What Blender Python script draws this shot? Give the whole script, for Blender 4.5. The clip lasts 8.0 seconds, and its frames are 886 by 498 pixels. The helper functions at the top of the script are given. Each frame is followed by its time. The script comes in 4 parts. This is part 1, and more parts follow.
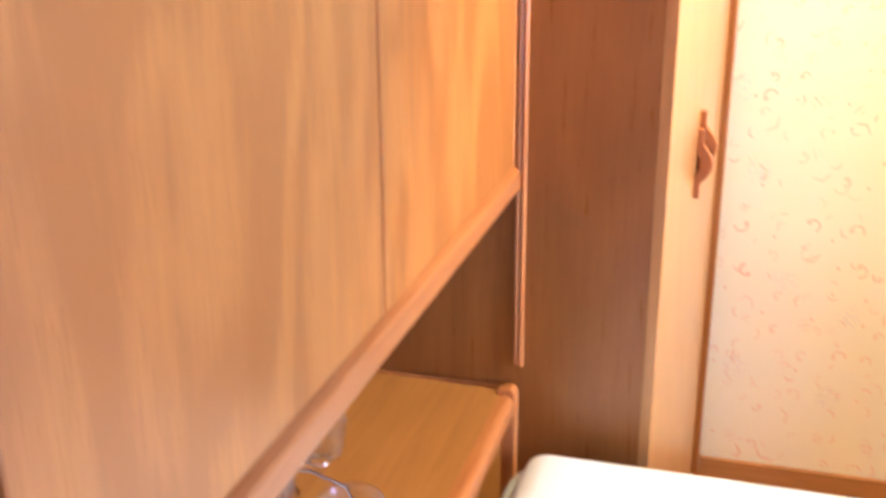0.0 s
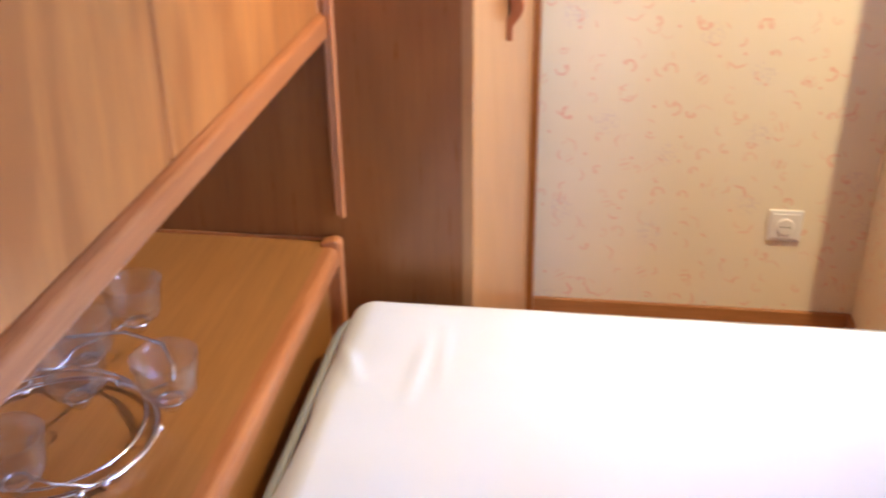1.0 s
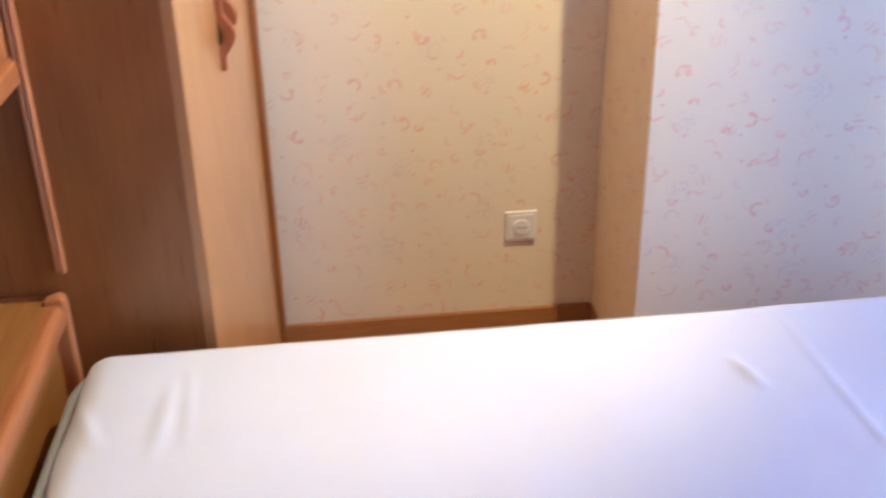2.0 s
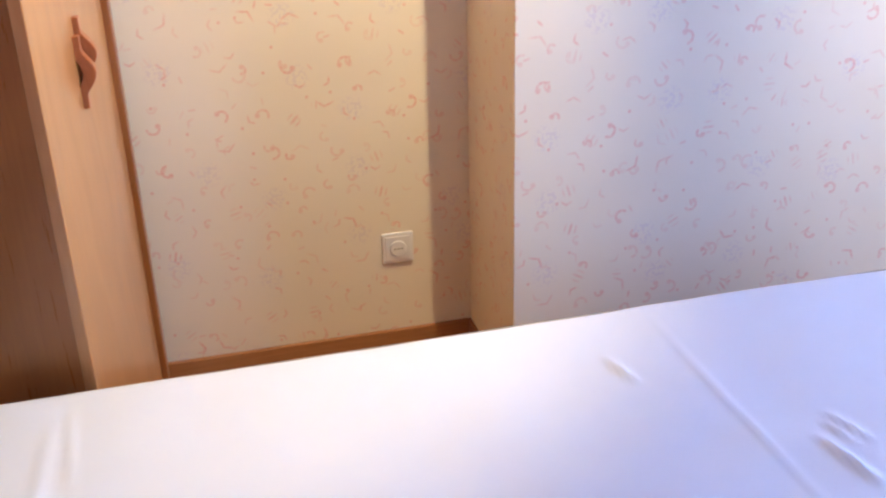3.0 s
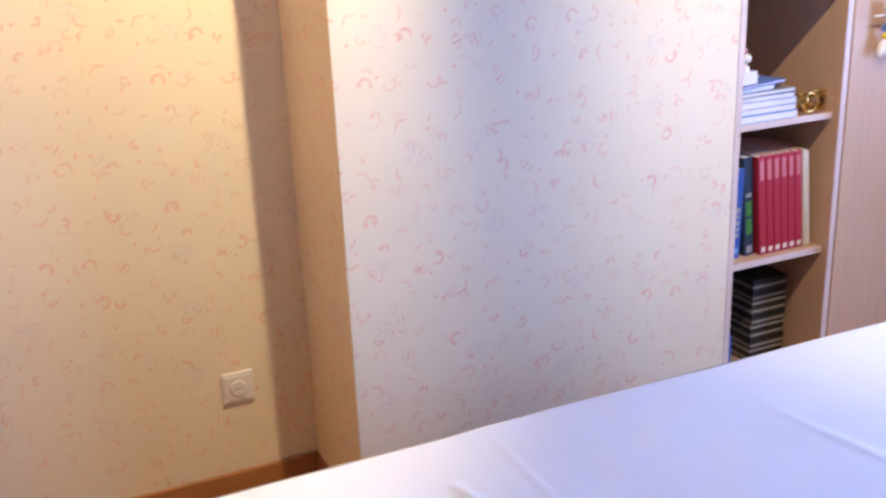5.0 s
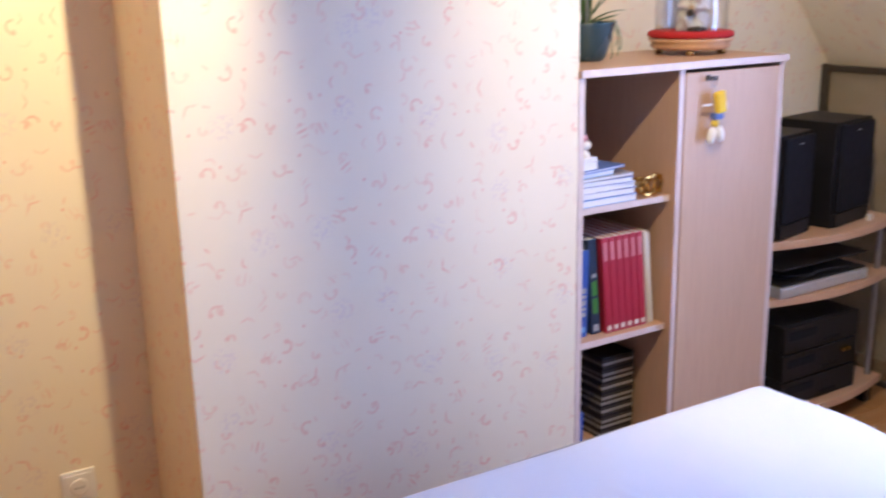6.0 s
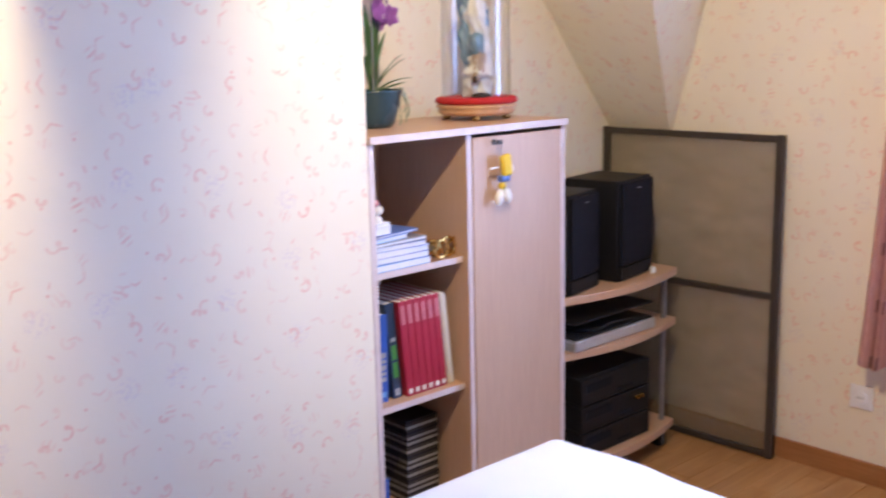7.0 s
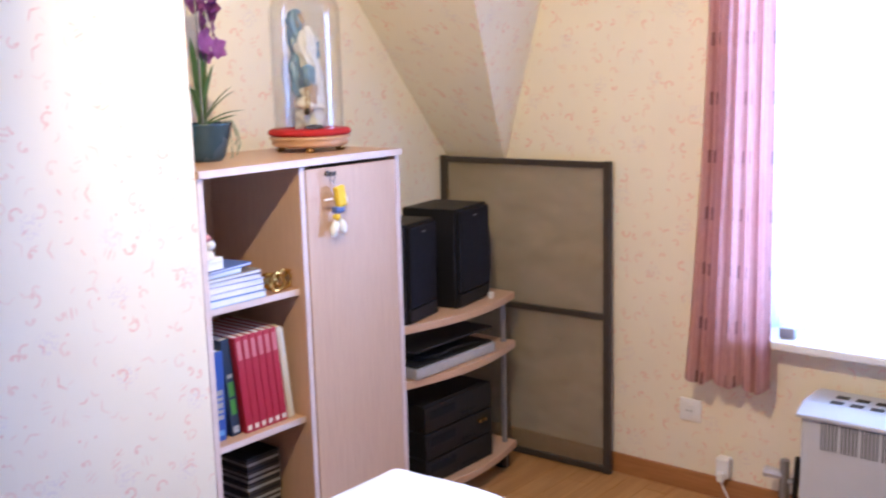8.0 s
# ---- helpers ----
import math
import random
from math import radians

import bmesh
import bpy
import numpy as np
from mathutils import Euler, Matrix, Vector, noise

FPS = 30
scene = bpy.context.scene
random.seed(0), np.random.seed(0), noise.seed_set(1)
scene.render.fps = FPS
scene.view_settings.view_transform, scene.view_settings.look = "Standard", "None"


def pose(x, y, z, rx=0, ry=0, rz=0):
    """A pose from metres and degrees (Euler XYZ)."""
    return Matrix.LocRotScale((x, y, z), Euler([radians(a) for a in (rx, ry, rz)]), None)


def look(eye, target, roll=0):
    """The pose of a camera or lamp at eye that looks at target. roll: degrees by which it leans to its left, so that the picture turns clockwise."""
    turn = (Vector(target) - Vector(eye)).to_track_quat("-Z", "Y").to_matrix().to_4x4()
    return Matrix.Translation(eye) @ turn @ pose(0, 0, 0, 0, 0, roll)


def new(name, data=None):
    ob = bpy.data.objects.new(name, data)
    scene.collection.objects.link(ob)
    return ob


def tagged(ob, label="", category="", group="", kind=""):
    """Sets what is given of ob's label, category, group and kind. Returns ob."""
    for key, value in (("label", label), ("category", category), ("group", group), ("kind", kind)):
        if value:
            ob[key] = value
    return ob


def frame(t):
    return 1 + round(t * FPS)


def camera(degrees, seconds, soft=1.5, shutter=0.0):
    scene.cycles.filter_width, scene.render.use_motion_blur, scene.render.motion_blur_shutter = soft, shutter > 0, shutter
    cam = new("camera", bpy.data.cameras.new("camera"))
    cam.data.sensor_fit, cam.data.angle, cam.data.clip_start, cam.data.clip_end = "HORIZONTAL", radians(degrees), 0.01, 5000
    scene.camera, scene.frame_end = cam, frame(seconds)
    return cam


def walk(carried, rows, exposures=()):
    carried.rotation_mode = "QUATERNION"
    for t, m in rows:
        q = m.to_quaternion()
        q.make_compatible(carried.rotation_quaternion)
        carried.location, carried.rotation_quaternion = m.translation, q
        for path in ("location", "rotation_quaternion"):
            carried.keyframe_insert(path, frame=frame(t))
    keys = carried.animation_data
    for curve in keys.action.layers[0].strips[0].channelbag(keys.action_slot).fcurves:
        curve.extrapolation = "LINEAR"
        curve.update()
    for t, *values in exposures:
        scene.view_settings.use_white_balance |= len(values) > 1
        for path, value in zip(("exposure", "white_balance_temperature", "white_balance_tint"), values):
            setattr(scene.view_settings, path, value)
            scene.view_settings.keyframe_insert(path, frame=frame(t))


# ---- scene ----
cam = camera(47.1, 8.0, soft=2.2, shutter=0.5)
PATH = [
    (0, (-0.146, -0.061, 1.505), (-0.681, 1.746, 0.833), -0.5),
    (0.5, (-0.097, -0.073, 1.477), (-0.502, 1.713, 0.673), 0.3),
    (1, (-0.066, -0.059, 1.473), (-0.32, 1.704, 0.563), -0.8),
    (1.5, (-0.043, -0.023, 1.479), (-0.044, 1.755, 0.563), -0.4),
    (2, (-0.019, -0.027, 1.475), (0.186, 1.755, 0.59), -1.0),
    (2.2, (-0.004, -0.066, 1.469), (0.26, 1.722, 0.612), -1.8),
    (3.3, (-0.021, -0.051, 1.486), (0.447, 1.703, 0.644), -1.0),
    (3.5, (-0.018, -0.042, 1.489), (0.452, 1.711, 0.648), -0.7),
    (4, (-0.019, -0.051, 1.488), (0.52, 1.701, 0.687), -1.0),
    (4.5, (-0.034, -0.063, 1.502), (0.647, 1.671, 0.775), -1.0),
    (4.7, (-0.03, -0.079, 1.51), (0.687, 1.657, 0.821), -1.9),
    (5.8, (0.03, -0.108, 1.563), (0.98, 1.567, 1.021), -1.1),
    (6, (0.034, -0.116, 1.561), (1.047, 1.531, 1.047), -1.2),
    (6.5, (0.06, -0.125, 1.556), (1.229, 1.434, 1.108), -1.1),
    (7, (0.092, -0.148, 1.563), (1.406, 1.306, 1.165), -1.3),
    (7.5, (0.115, -0.176, 1.562), (1.538, 1.18, 1.193), -1.3),
    (8, (0.121, -0.192, 1.571), (1.641, 1.06, 1.22), -1.5),
]
EXPOSURES = [(0.0, 0.84, 6000, 10), (0.5, 0.58, 5850, 10), (1.0, 0.33, 5500, 10), (1.5, 0.12, 5300, 10), (2.1, 0.0, 5230, 10), (3.4, -0.04, 5280, 11), (4.6, -0.08, 5420, 12), (6.0, -0.18, 5500, 12), (7.0, -0.10, 5530, 12), (8.0, 0.08, 5460, 10)]
walk(cam, [(t, look(eye, target, roll)) for t, eye, target, roll in PATH], EXPOSURES)

# ---- light ----
world = bpy.data.worlds.new("sky")
scene.world = world
world.use_nodes = True
wn = world.node_tree.nodes
sky = wn.new("ShaderNodeTexSky")
sky.sky_type, sky.sun_disc = "NISHITA", False
sky.sun_elevation, sky.sun_rotation = radians(35), radians(200)
wn["Background"].inputs[1].default_value = 0.12
world.node_tree.links.new(sky.outputs[0], wn["Background"].inputs[0])


def lamp(name, kind, m, watts, colour, **settings):
    data = bpy.data.lights.new(name, kind)
    data.energy, data.color = watts, colour
    if "size" in settings:
        data.shape, data.size, data.size_y = "RECTANGLE", settings["size"][0], settings["size"][1]
    if "spread" in settings:
        data.spread = radians(settings["spread"])
    if "radius" in settings:
        data.shadow_soft_size = settings["radius"]
    if "cone" in settings:
        data.spot_size, data.spot_blend = radians(settings["cone"]), settings["blend"]
    ob = new(name, data)
    ob.matrix_world = m
    return ob


WARM = (1.0, 0.72, 0.33)
# two ceiling spot heads over the bed, turned apart, and the window's daylight
HEAD_A, HEAD_B = Vector((0.786, 1.54, 2.34)), Vector((1.30, 0.92, 2.36))


def aimed(eye, azimuth, down):
    a, d = radians(azimuth), radians(down)
    return look(eye, eye + Vector((math.sin(a) * math.cos(d), math.cos(a) * math.cos(d), -math.sin(d))))


lamp("spot_head", "SPOT", aimed(HEAD_A, -60, 51), 152, WARM, radius=0.012, cone=90, blend=0.6)
lamp("spot_head", "SPOT", aimed(HEAD_B, 57, 33), 127, WARM, radius=0.02, cone=106, blend=0.65)
lamp("daylight", "AREA", look((3.565, 0.46, 1.40), (0.0, 0.46, 1.2)), 124, (0.505, 0.585, 0.95), size=(1.34, 1.4), spread=130)


# ---- materials ----
def shader(name):
    mat = bpy.data.materials.new(name)
    mat.use_nodes = True
    nt = mat.node_tree
    return mat, nt, nt.nodes["Principled BSDF"]


def node(nt, kind, **props):
    n = nt.nodes.new("ShaderNode" + kind)
    for key, value in props.items():
        if key == "op":
            n.operation = value
        elif key == "mode":
            n.blend_type = value
        elif key == "dims":
            n.voronoi_dimensions = value
        elif key == "rot":
            n.rotation_type = value
    return n


def put(nt, socket, value):
    if isinstance(value, (int, float, tuple)):
        socket.default_value = value
    else:
        nt.links.new(value, socket)


def calc(nt, op, a, b=0.0, c=0.0):
    n = node(nt, "Math", op=op)
    put(nt, n.inputs[0], a), put(nt, n.inputs[1], b), put(nt, n.inputs[2], c)
    return n.outputs[0]


def mix(nt, f, a, b, mode="MIX"):
    n = nt.nodes.new("ShaderNodeMix")
    n.data_type, n.blend_type = "RGBA", mode
    put(nt, n.inputs[0], f), put(nt, n.inputs[6], a), put(nt, n.inputs[7], b)
    return n.outputs[2]


def place(nt, kind="position"):
    if kind == "position":
        return node(nt, "NewGeometry").outputs["Position"]
    return node(nt, "TexCoord").outputs["Object"]


def stretch(nt, vec, scale, turn=(0, 0, 0)):
    n = node(nt, "Mapping")
    nt.links.new(vec, n.inputs[0])
    n.inputs["Scale"].default_value = scale
    n.inputs["Rotation"].default_value = turn
    return n.outputs[0]


def fuzz(nt, vec, scale, detail=4.0, rough=0.55, twist=0.0):
    n = node(nt, "TexNoise")
    nt.links.new(vec, n.inputs["Vector"])
    n.inputs["Scale"].default_value, n.inputs["Detail"].default_value = scale, detail
    n.inputs["Roughness"].default_value, n.inputs["Distortion"].default_value = rough, twist
    return n.outputs[0]


def ramp(nt, f, stops):
    n = node(nt, "ValToRGB")
    nt.links.new(f, n.inputs[0])
    el = n.color_ramp.elements
    while len(el) < len(stops):
        el.new(0.5)
    for e, (p, c) in zip(el, stops):
        e.position, e.color = p, (*c, 1)
    return n.outputs[0]


def relief(nt, bsdf, height, strength=0.2, depth=0.002):
    n = node(nt, "Bump")
    n.inputs["Strength"].default_value, n.inputs["Distance"].default_value = strength, depth
    nt.links.new(height, n.inputs["Height"])
    nt.links.new(n.outputs[0], bsdf.inputs["Normal"])


def plain(name, colour, rough=0.5, metal=0.0, vary=0.12, scale=40.0, bump=0.05, shine=0.5):
    mat, nt, b = shader(name)
    vec = place(nt, "object")
    f = fuzz(nt, vec, scale, 5)
    g = fuzz(nt, vec, scale * 0.12, 3)
    dark = tuple(c * (1 - vary) for c in colour)
    light = tuple(min(1, c * (1 + vary)) for c in colour)
    col = ramp(nt, calc(nt, "ADD", calc(nt, "MULTIPLY", f, 0.5), calc(nt, "MULTIPLY", g, 0.5)), [(0.3, dark), (0.7, light)])
    nt.links.new(col, b.inputs["Base Color"])
    b.inputs["Metallic"].default_value = metal
    b.inputs["Specular IOR Level"].default_value = shine
    nt.links.new(calc(nt, "MULTIPLY_ADD", g, 0.25, max(0.02, rough - 0.12)), b.inputs["Roughness"])
    relief(nt, b, f, bump, 0.001)
    return mat


def wood(name, dark, light, grain=(1, 1, 0.06), rough=0.38, scale=30.0, figure=0.5, lacquer=0.0):
    """Veneer: long grain with broad cathedral figure."""
    mat, nt, b = shader(name)
    vec = place(nt)
    fine = fuzz(nt, stretch(nt, vec, tuple(g * 4 for g in grain)), scale, 6, 0.65)
    broad = fuzz(nt, stretch(nt, vec, tuple(g * 0.5 if g > 0.5 else g * 1.2 for g in grain)), scale * 0.25, 3, 0.5, 1.2)
    rings = calc(nt, "SINE", calc(nt, "MULTIPLY", broad, 44.0))
    f = calc(nt, "ADD", calc(nt, "MULTIPLY", fine, 1.0 - figure * 0.5), calc(nt, "MULTIPLY", rings, figure * 0.17))
    f = calc(nt, "ADD", f, calc(nt, "MULTIPLY", calc(nt, "SUBTRACT", broad, 0.5), 0.20))
    pores = fuzz(nt, stretch(nt, vec, tuple(g * 9 if g > 0.5 else g * 5 for g in grain)), scale * 1.6, 3, 0.7)
    f = calc(nt, "SUBTRACT", f, calc(nt, "MULTIPLY", calc(nt, "GREATER_THAN", pores, 0.60), 0.10))
    rnd = node(nt, "ObjectInfo").outputs["Random"]
    f = calc(nt, "ADD", f, calc(nt, "MULTIPLY_ADD", rnd, 0.10, -0.05))
    col = ramp(nt, f, [(0.20, dark), (0.60, light)])
    nt.links.new(col, b.inputs["Base Color"])
    nt.links.new(calc(nt, "MULTIPLY_ADD", fine, 0.2, rough - 0.1), b.inputs["Roughness"])
    relief(nt, b, fine, 0.12, 0.0008)
    b.inputs["Coat Weight"].default_value, b.inputs["Coat Roughness"].default_value = lacquer, 0.24
    return mat


def wallpaper(name):
    """Cream vinyl paper printed with small pink scrolls, strokes and dots and faint lilac sprigs."""
    mat, nt, b = shader(name)
    sep = node(nt, "SeparateXYZ")
    nt.links.new(place(nt), sep.inputs[0])
    uv = node(nt, "CombineXYZ")
    nt.links.new(calc(nt, "ADD", sep.outputs[0], sep.outputs[1]), uv.inputs[0])
    nt.links.new(sep.outputs[2], uv.inputs[1])
    uvw = uv.outputs[0]

    def cells(scale, shift):
        m = node(nt, "Mapping")
        nt.links.new(uvw, m.inputs[0])
        m.inputs["Location"].default_value = (shift, shift * 0.7, 0)
        v = node(nt, "TexVoronoi", dims="2D")
        nt.links.new(m.outputs[0], v.inputs["Vector"])
        v.inputs["Scale"].default_value, v.inputs["Randomness"].default_value = scale, 0.75
        d = node(nt, "VectorMath", op="SUBTRACT")
        nt.links.new(m.outputs[0], d.inputs[0]), nt.links.new(v.outputs["Position"], d.inputs[1])
        rgb = node(nt, "SeparateColor")
        nt.links.new(v.outputs["Color"], rgb.inputs[0])
        r = node(nt, "VectorRotate", rot="Z_AXIS")
        nt.links.new(d.outputs[0], r.inputs["Vector"])
        nt.links.new(calc(nt, "MULTIPLY", rgb.outputs[0], 6.283), r.inputs["Angle"])
        xyz = node(nt, "SeparateXYZ")
        nt.links.new(r.outputs[0], xyz.inputs[0])
        return xyz.outputs[0], xyz.outputs[1], rgb.outputs[1], rgb.outputs[2]

    def soft(d, w):
        n = node(nt, "MapRange")
        n.interpolation_type = "SMOOTHSTEP"
        nt.links.new(d, n.inputs[0])
        n.inputs[1].default_value, n.inputs[2].default_value = w * 0.55, w * 1.35
        n.inputs[3].default_value, n.inputs[4].default_value = 1.0, 0.0
        return n.outputs[0]

    def length(x, y):
        return calc(nt, "SQRT", calc(nt, "ADD", calc(nt, "MULTIPLY", x, x), calc(nt, "MULTIPLY", y, y)))

    def scrolls(scale, shift, size, width):
        x, y, g, h = cells(scale, shift)
        # open hook
        r = length(x, y)
        ring = soft(calc(nt, "ABSOLUTE", calc(nt, "SUBTRACT", r, size * 0.55)), width)
        ring = calc(nt, "MULTIPLY", ring, calc(nt, "GREATER_THAN", calc(nt, "ADD", x, calc(nt, "MULTIPLY", r, 0.35)), 0.0))
        blob = soft(length(calc(nt, "SUBTRACT", x, 0.0), calc(nt, "SUBTRACT", y, size * 0.5)), width * 2.0)
        hook = calc(nt, "MAXIMUM", ring, blob)
        # bent stroke
        bow = calc(nt, "MULTIPLY", calc(nt, "ABSOLUTE", x), 0.55)
        bend = soft(calc(nt, "ABSOLUTE", calc(nt, "ADD", calc(nt, "SUBTRACT", y, bow), size * 0.2)), width)
        bend = calc(nt, "MULTIPLY", bend, soft(calc(nt, "ABSOLUTE", x), size * 0.8))
        # three short parallel dashes
        s = calc(nt, "ABSOLUTE", calc(nt, "SUBTRACT", calc(nt, "FRACT", calc(nt, "MULTIPLY_ADD", y, 1.0 / (width * 4.2), 0.5)), 0.5))
        dash = soft(s, 0.22)
        dash = calc(nt, "MULTIPLY", dash, soft(length(x, calc(nt, "MULTIPLY", y, 0.9)), size * 0.55))
        a = calc(nt, "GREATER_THAN", g, 0.62)
        c = calc(nt, "LESS_THAN", g, 0.30)
        m = calc(nt, "ADD", calc(nt, "MULTIPLY", a, bend), calc(nt, "MULTIPLY", c, dash))
        rest = calc(nt, "SUBTRACT", calc(nt, "SUBTRACT", 1.0, a), c)
        m = calc(nt, "ADD", m, calc(nt, "MULTIPLY", rest, hook))
        return calc(nt, "MULTIPLY", m, calc(nt, "MULTIPLY_ADD", h, 0.7, 0.3))

    ink = calc(nt, "MAXIMUM", scrolls(9.4, 3.1, 0.026, 0.0033), calc(nt, "MULTIPLY", scrolls(13.0, 7.7, 0.016, 0.0032), 0.9))
    ink = calc(nt, "MAXIMUM", ink, calc(nt, "MULTIPLY", scrolls(8.0, 23.4, 0.020, 0.0030), 0.75))
    dx, dy, dg, dh = cells(15.0, 31.9)
    ink = calc(nt, "MAXIMUM", ink, calc(nt, "MULTIPLY", soft(length(dx, dy), 0.0040), calc(nt, "GREATER_THAN", dg, 0.72)))
    wash = fuzz(nt, uvw, 150.0, 2)
    ink = calc(nt, "MULTIPLY", ink, calc(nt, "MULTIPLY_ADD", wash, 1.7, -0.15))
    lx, ly, lg, lh = cells(4.3, 11.3)
    sprig = calc(nt, "MULTIPLY", soft(length(lx, ly), 0.030), calc(nt, "GREATER_THAN", fuzz(nt, uvw, 110.0, 1), 0.53))
    base = ramp(nt, fuzz(nt, uvw, 3.0, 4), [(0.3, (0.765, 0.695, 0.555)), (0.7, (0.80, 0.735, 0.595))])
    col = mix(nt, calc(nt, "MULTIPLY", sprig, 0.24), base, (0.52, 0.42, 0.55, 1))
    col = mix(nt, calc(nt, "MINIMUM", calc(nt, "MULTIPLY", ink, 0.70), 1.0), col, (0.70, 0.27, 0.20, 1))
    nt.links.new(col, b.inputs["Base Color"])
    b.inputs["Roughness"].default_value = 0.62
    weave = calc(nt, "ADD", fuzz(nt, stretch(nt, uvw, (1, 0.2, 1)), 420.0, 2), fuzz(nt, stretch(nt, uvw, (0.2, 1, 1)), 420.0, 2))
    relief(nt, b, weave, 0.18, 0.0006)
    return mat


def glass(name, tint=(1, 1, 1), rough=0.0, ior=1.45, shine=0.5):
    mat, nt, b = shader(name)
    b.inputs["Base Color"].default_value = (*tint, 1)
    b.inputs["Transmission Weight"].default_value, b.inputs["Roughness"].default_value, b.inputs["IOR"].default_value = 1.0, rough, ior
    b.inputs["Specular IOR Level"].default_value = shine
    return mat


def sheer(name, colour, cover, grain=(1, 1, 0.08)):
    """Thin fabric or mesh: part of it lets the light straight through."""
    mat, nt, b = shader(name)
    out = nt.nodes["Material Output"]
    clear = node(nt, "BsdfTransparent")
    thin = node(nt, "BsdfTranslucent")
    solid = node(nt, "MixShader")
    both = node(nt, "MixShader")
    vec = place(nt)
    f = fuzz(nt, stretch(nt, vec, grain, (0.6, 0, 0)), 60, 4)
    nt.links.new(ramp(nt, f, [(0.25, tuple(c * 0.85 for c in colour)), (0.75, colour)]), b.inputs["Base Color"])
    b.inputs["Roughness"].default_value = 0.8
    thin.inputs[0].default_value = (*colour, 1)
    solid.inputs[0].default_value = 0.45
    nt.links.new(b.outputs[0], solid.inputs[1]), nt.links.new(thin.outputs[0], solid.inputs[2])
    nt.links.new(calc(nt, "MULTIPLY_ADD", f, 0.2, cover - 0.1), both.inputs[0])
    nt.links.new(clear.outputs[0], both.inputs[1]), nt.links.new(solid.outputs[0], both.inputs[2])
    nt.links.new(both.outputs[0], out.inputs[0])
    return mat


PAPER = wallpaper("wallpaper")
VENEER = wood("oak_veneer", (0.36, 0.128, 0.026), (0.53, 0.216, 0.050), (1, 1, 0.10), 0.40, 15, 0.75, 0.2)
DOORVENEER = wood("pale_oak_veneer", (0.43, 0.205, 0.066), (0.53, 0.270, 0.096), (1, 1, 0.10), 0.36, 18, 0.4, 0.7)
VENEER_FLAT = wood("oak_veneer_across", (0.28, 0.120, 0.030), (0.38, 0.172, 0.047), (1, 0.05, 1), 0.36, 20, 0.3)
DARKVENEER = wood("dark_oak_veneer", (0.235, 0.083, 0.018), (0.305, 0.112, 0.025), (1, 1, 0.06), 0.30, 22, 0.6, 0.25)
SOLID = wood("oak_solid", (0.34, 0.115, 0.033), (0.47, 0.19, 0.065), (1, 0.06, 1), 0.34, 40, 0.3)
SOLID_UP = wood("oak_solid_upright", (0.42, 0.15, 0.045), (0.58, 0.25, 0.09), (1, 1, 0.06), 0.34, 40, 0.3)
HANDLE = wood("handle_wood", (0.27, 0.085, 0.028), (0.38, 0.135, 0.048), (1, 1, 0.1), 0.35, 60, 0.3)
BEECH = wood("beech_laminate", (0.47, 0.315, 0.22), (0.55, 0.38, 0.27), (1, 1, 0.04), 0.42, 60, 0.15)
BEECH_FLAT = wood("beech_laminate_flat", (0.47, 0.29, 0.175), (0.55, 0.355, 0.225), (0.04, 1, 1), 0.38, 60, 0.15)
EDGING = plain("pale_edging", (0.62, 0.52, 0.50), 0.35)
BASEWOOD = wood("baseboard_wood", (0.28, 0.12, 0.04), (0.38, 0.175, 0.062), (0.06, 0.06, 1), 0.4, 30, 0.2)
PLANK = wood("floor_laminate", (0.36, 0.18, 0.06), (0.50, 0.28, 0.11), (0.06, 1, 1), 0.32, 26, 0.5)
GAP = plain("dark_joint", (0.05, 0.03, 0.02), 0.8)
CEIL = plain("ceiling_paint", (0.80, 0.76, 0.70), 0.8, vary=0.03, scale=120)
WHITE = plain("white_plastic", (0.76, 0.76, 0.77), 0.32, vary=0.02)
WHITE_PAINT = plain("white_gloss_paint", (0.80, 0.80, 0.80), 0.3, vary=0.02)
ENAMEL = plain("grey_white_enamel", (0.50, 0.51, 0.55), 0.35, vary=0.04, scale=12)
BLACK = plain("black_plastic", (0.008, 0.008, 0.011), 0.50, shine=0.25)
GRILLE = plain("black_speaker_cloth", (0.006, 0.007, 0.013), 0.80, shine=0.2, bump=0.3, scale=400)
SILVER = plain("silver_plastic", (0.55, 0.56, 0.58), 0.35, 0.6)
STEEL = plain("grey_tube_steel", (0.30, 0.30, 0.31), 0.4, 0.7)
CHROME = plain("chrome", (0.82, 0.82, 0.84), 0.14, 1.0, vary=0.02)
BRONZE = plain("brown_frame_paint", (0.040, 0.032, 0.029), 0.45)


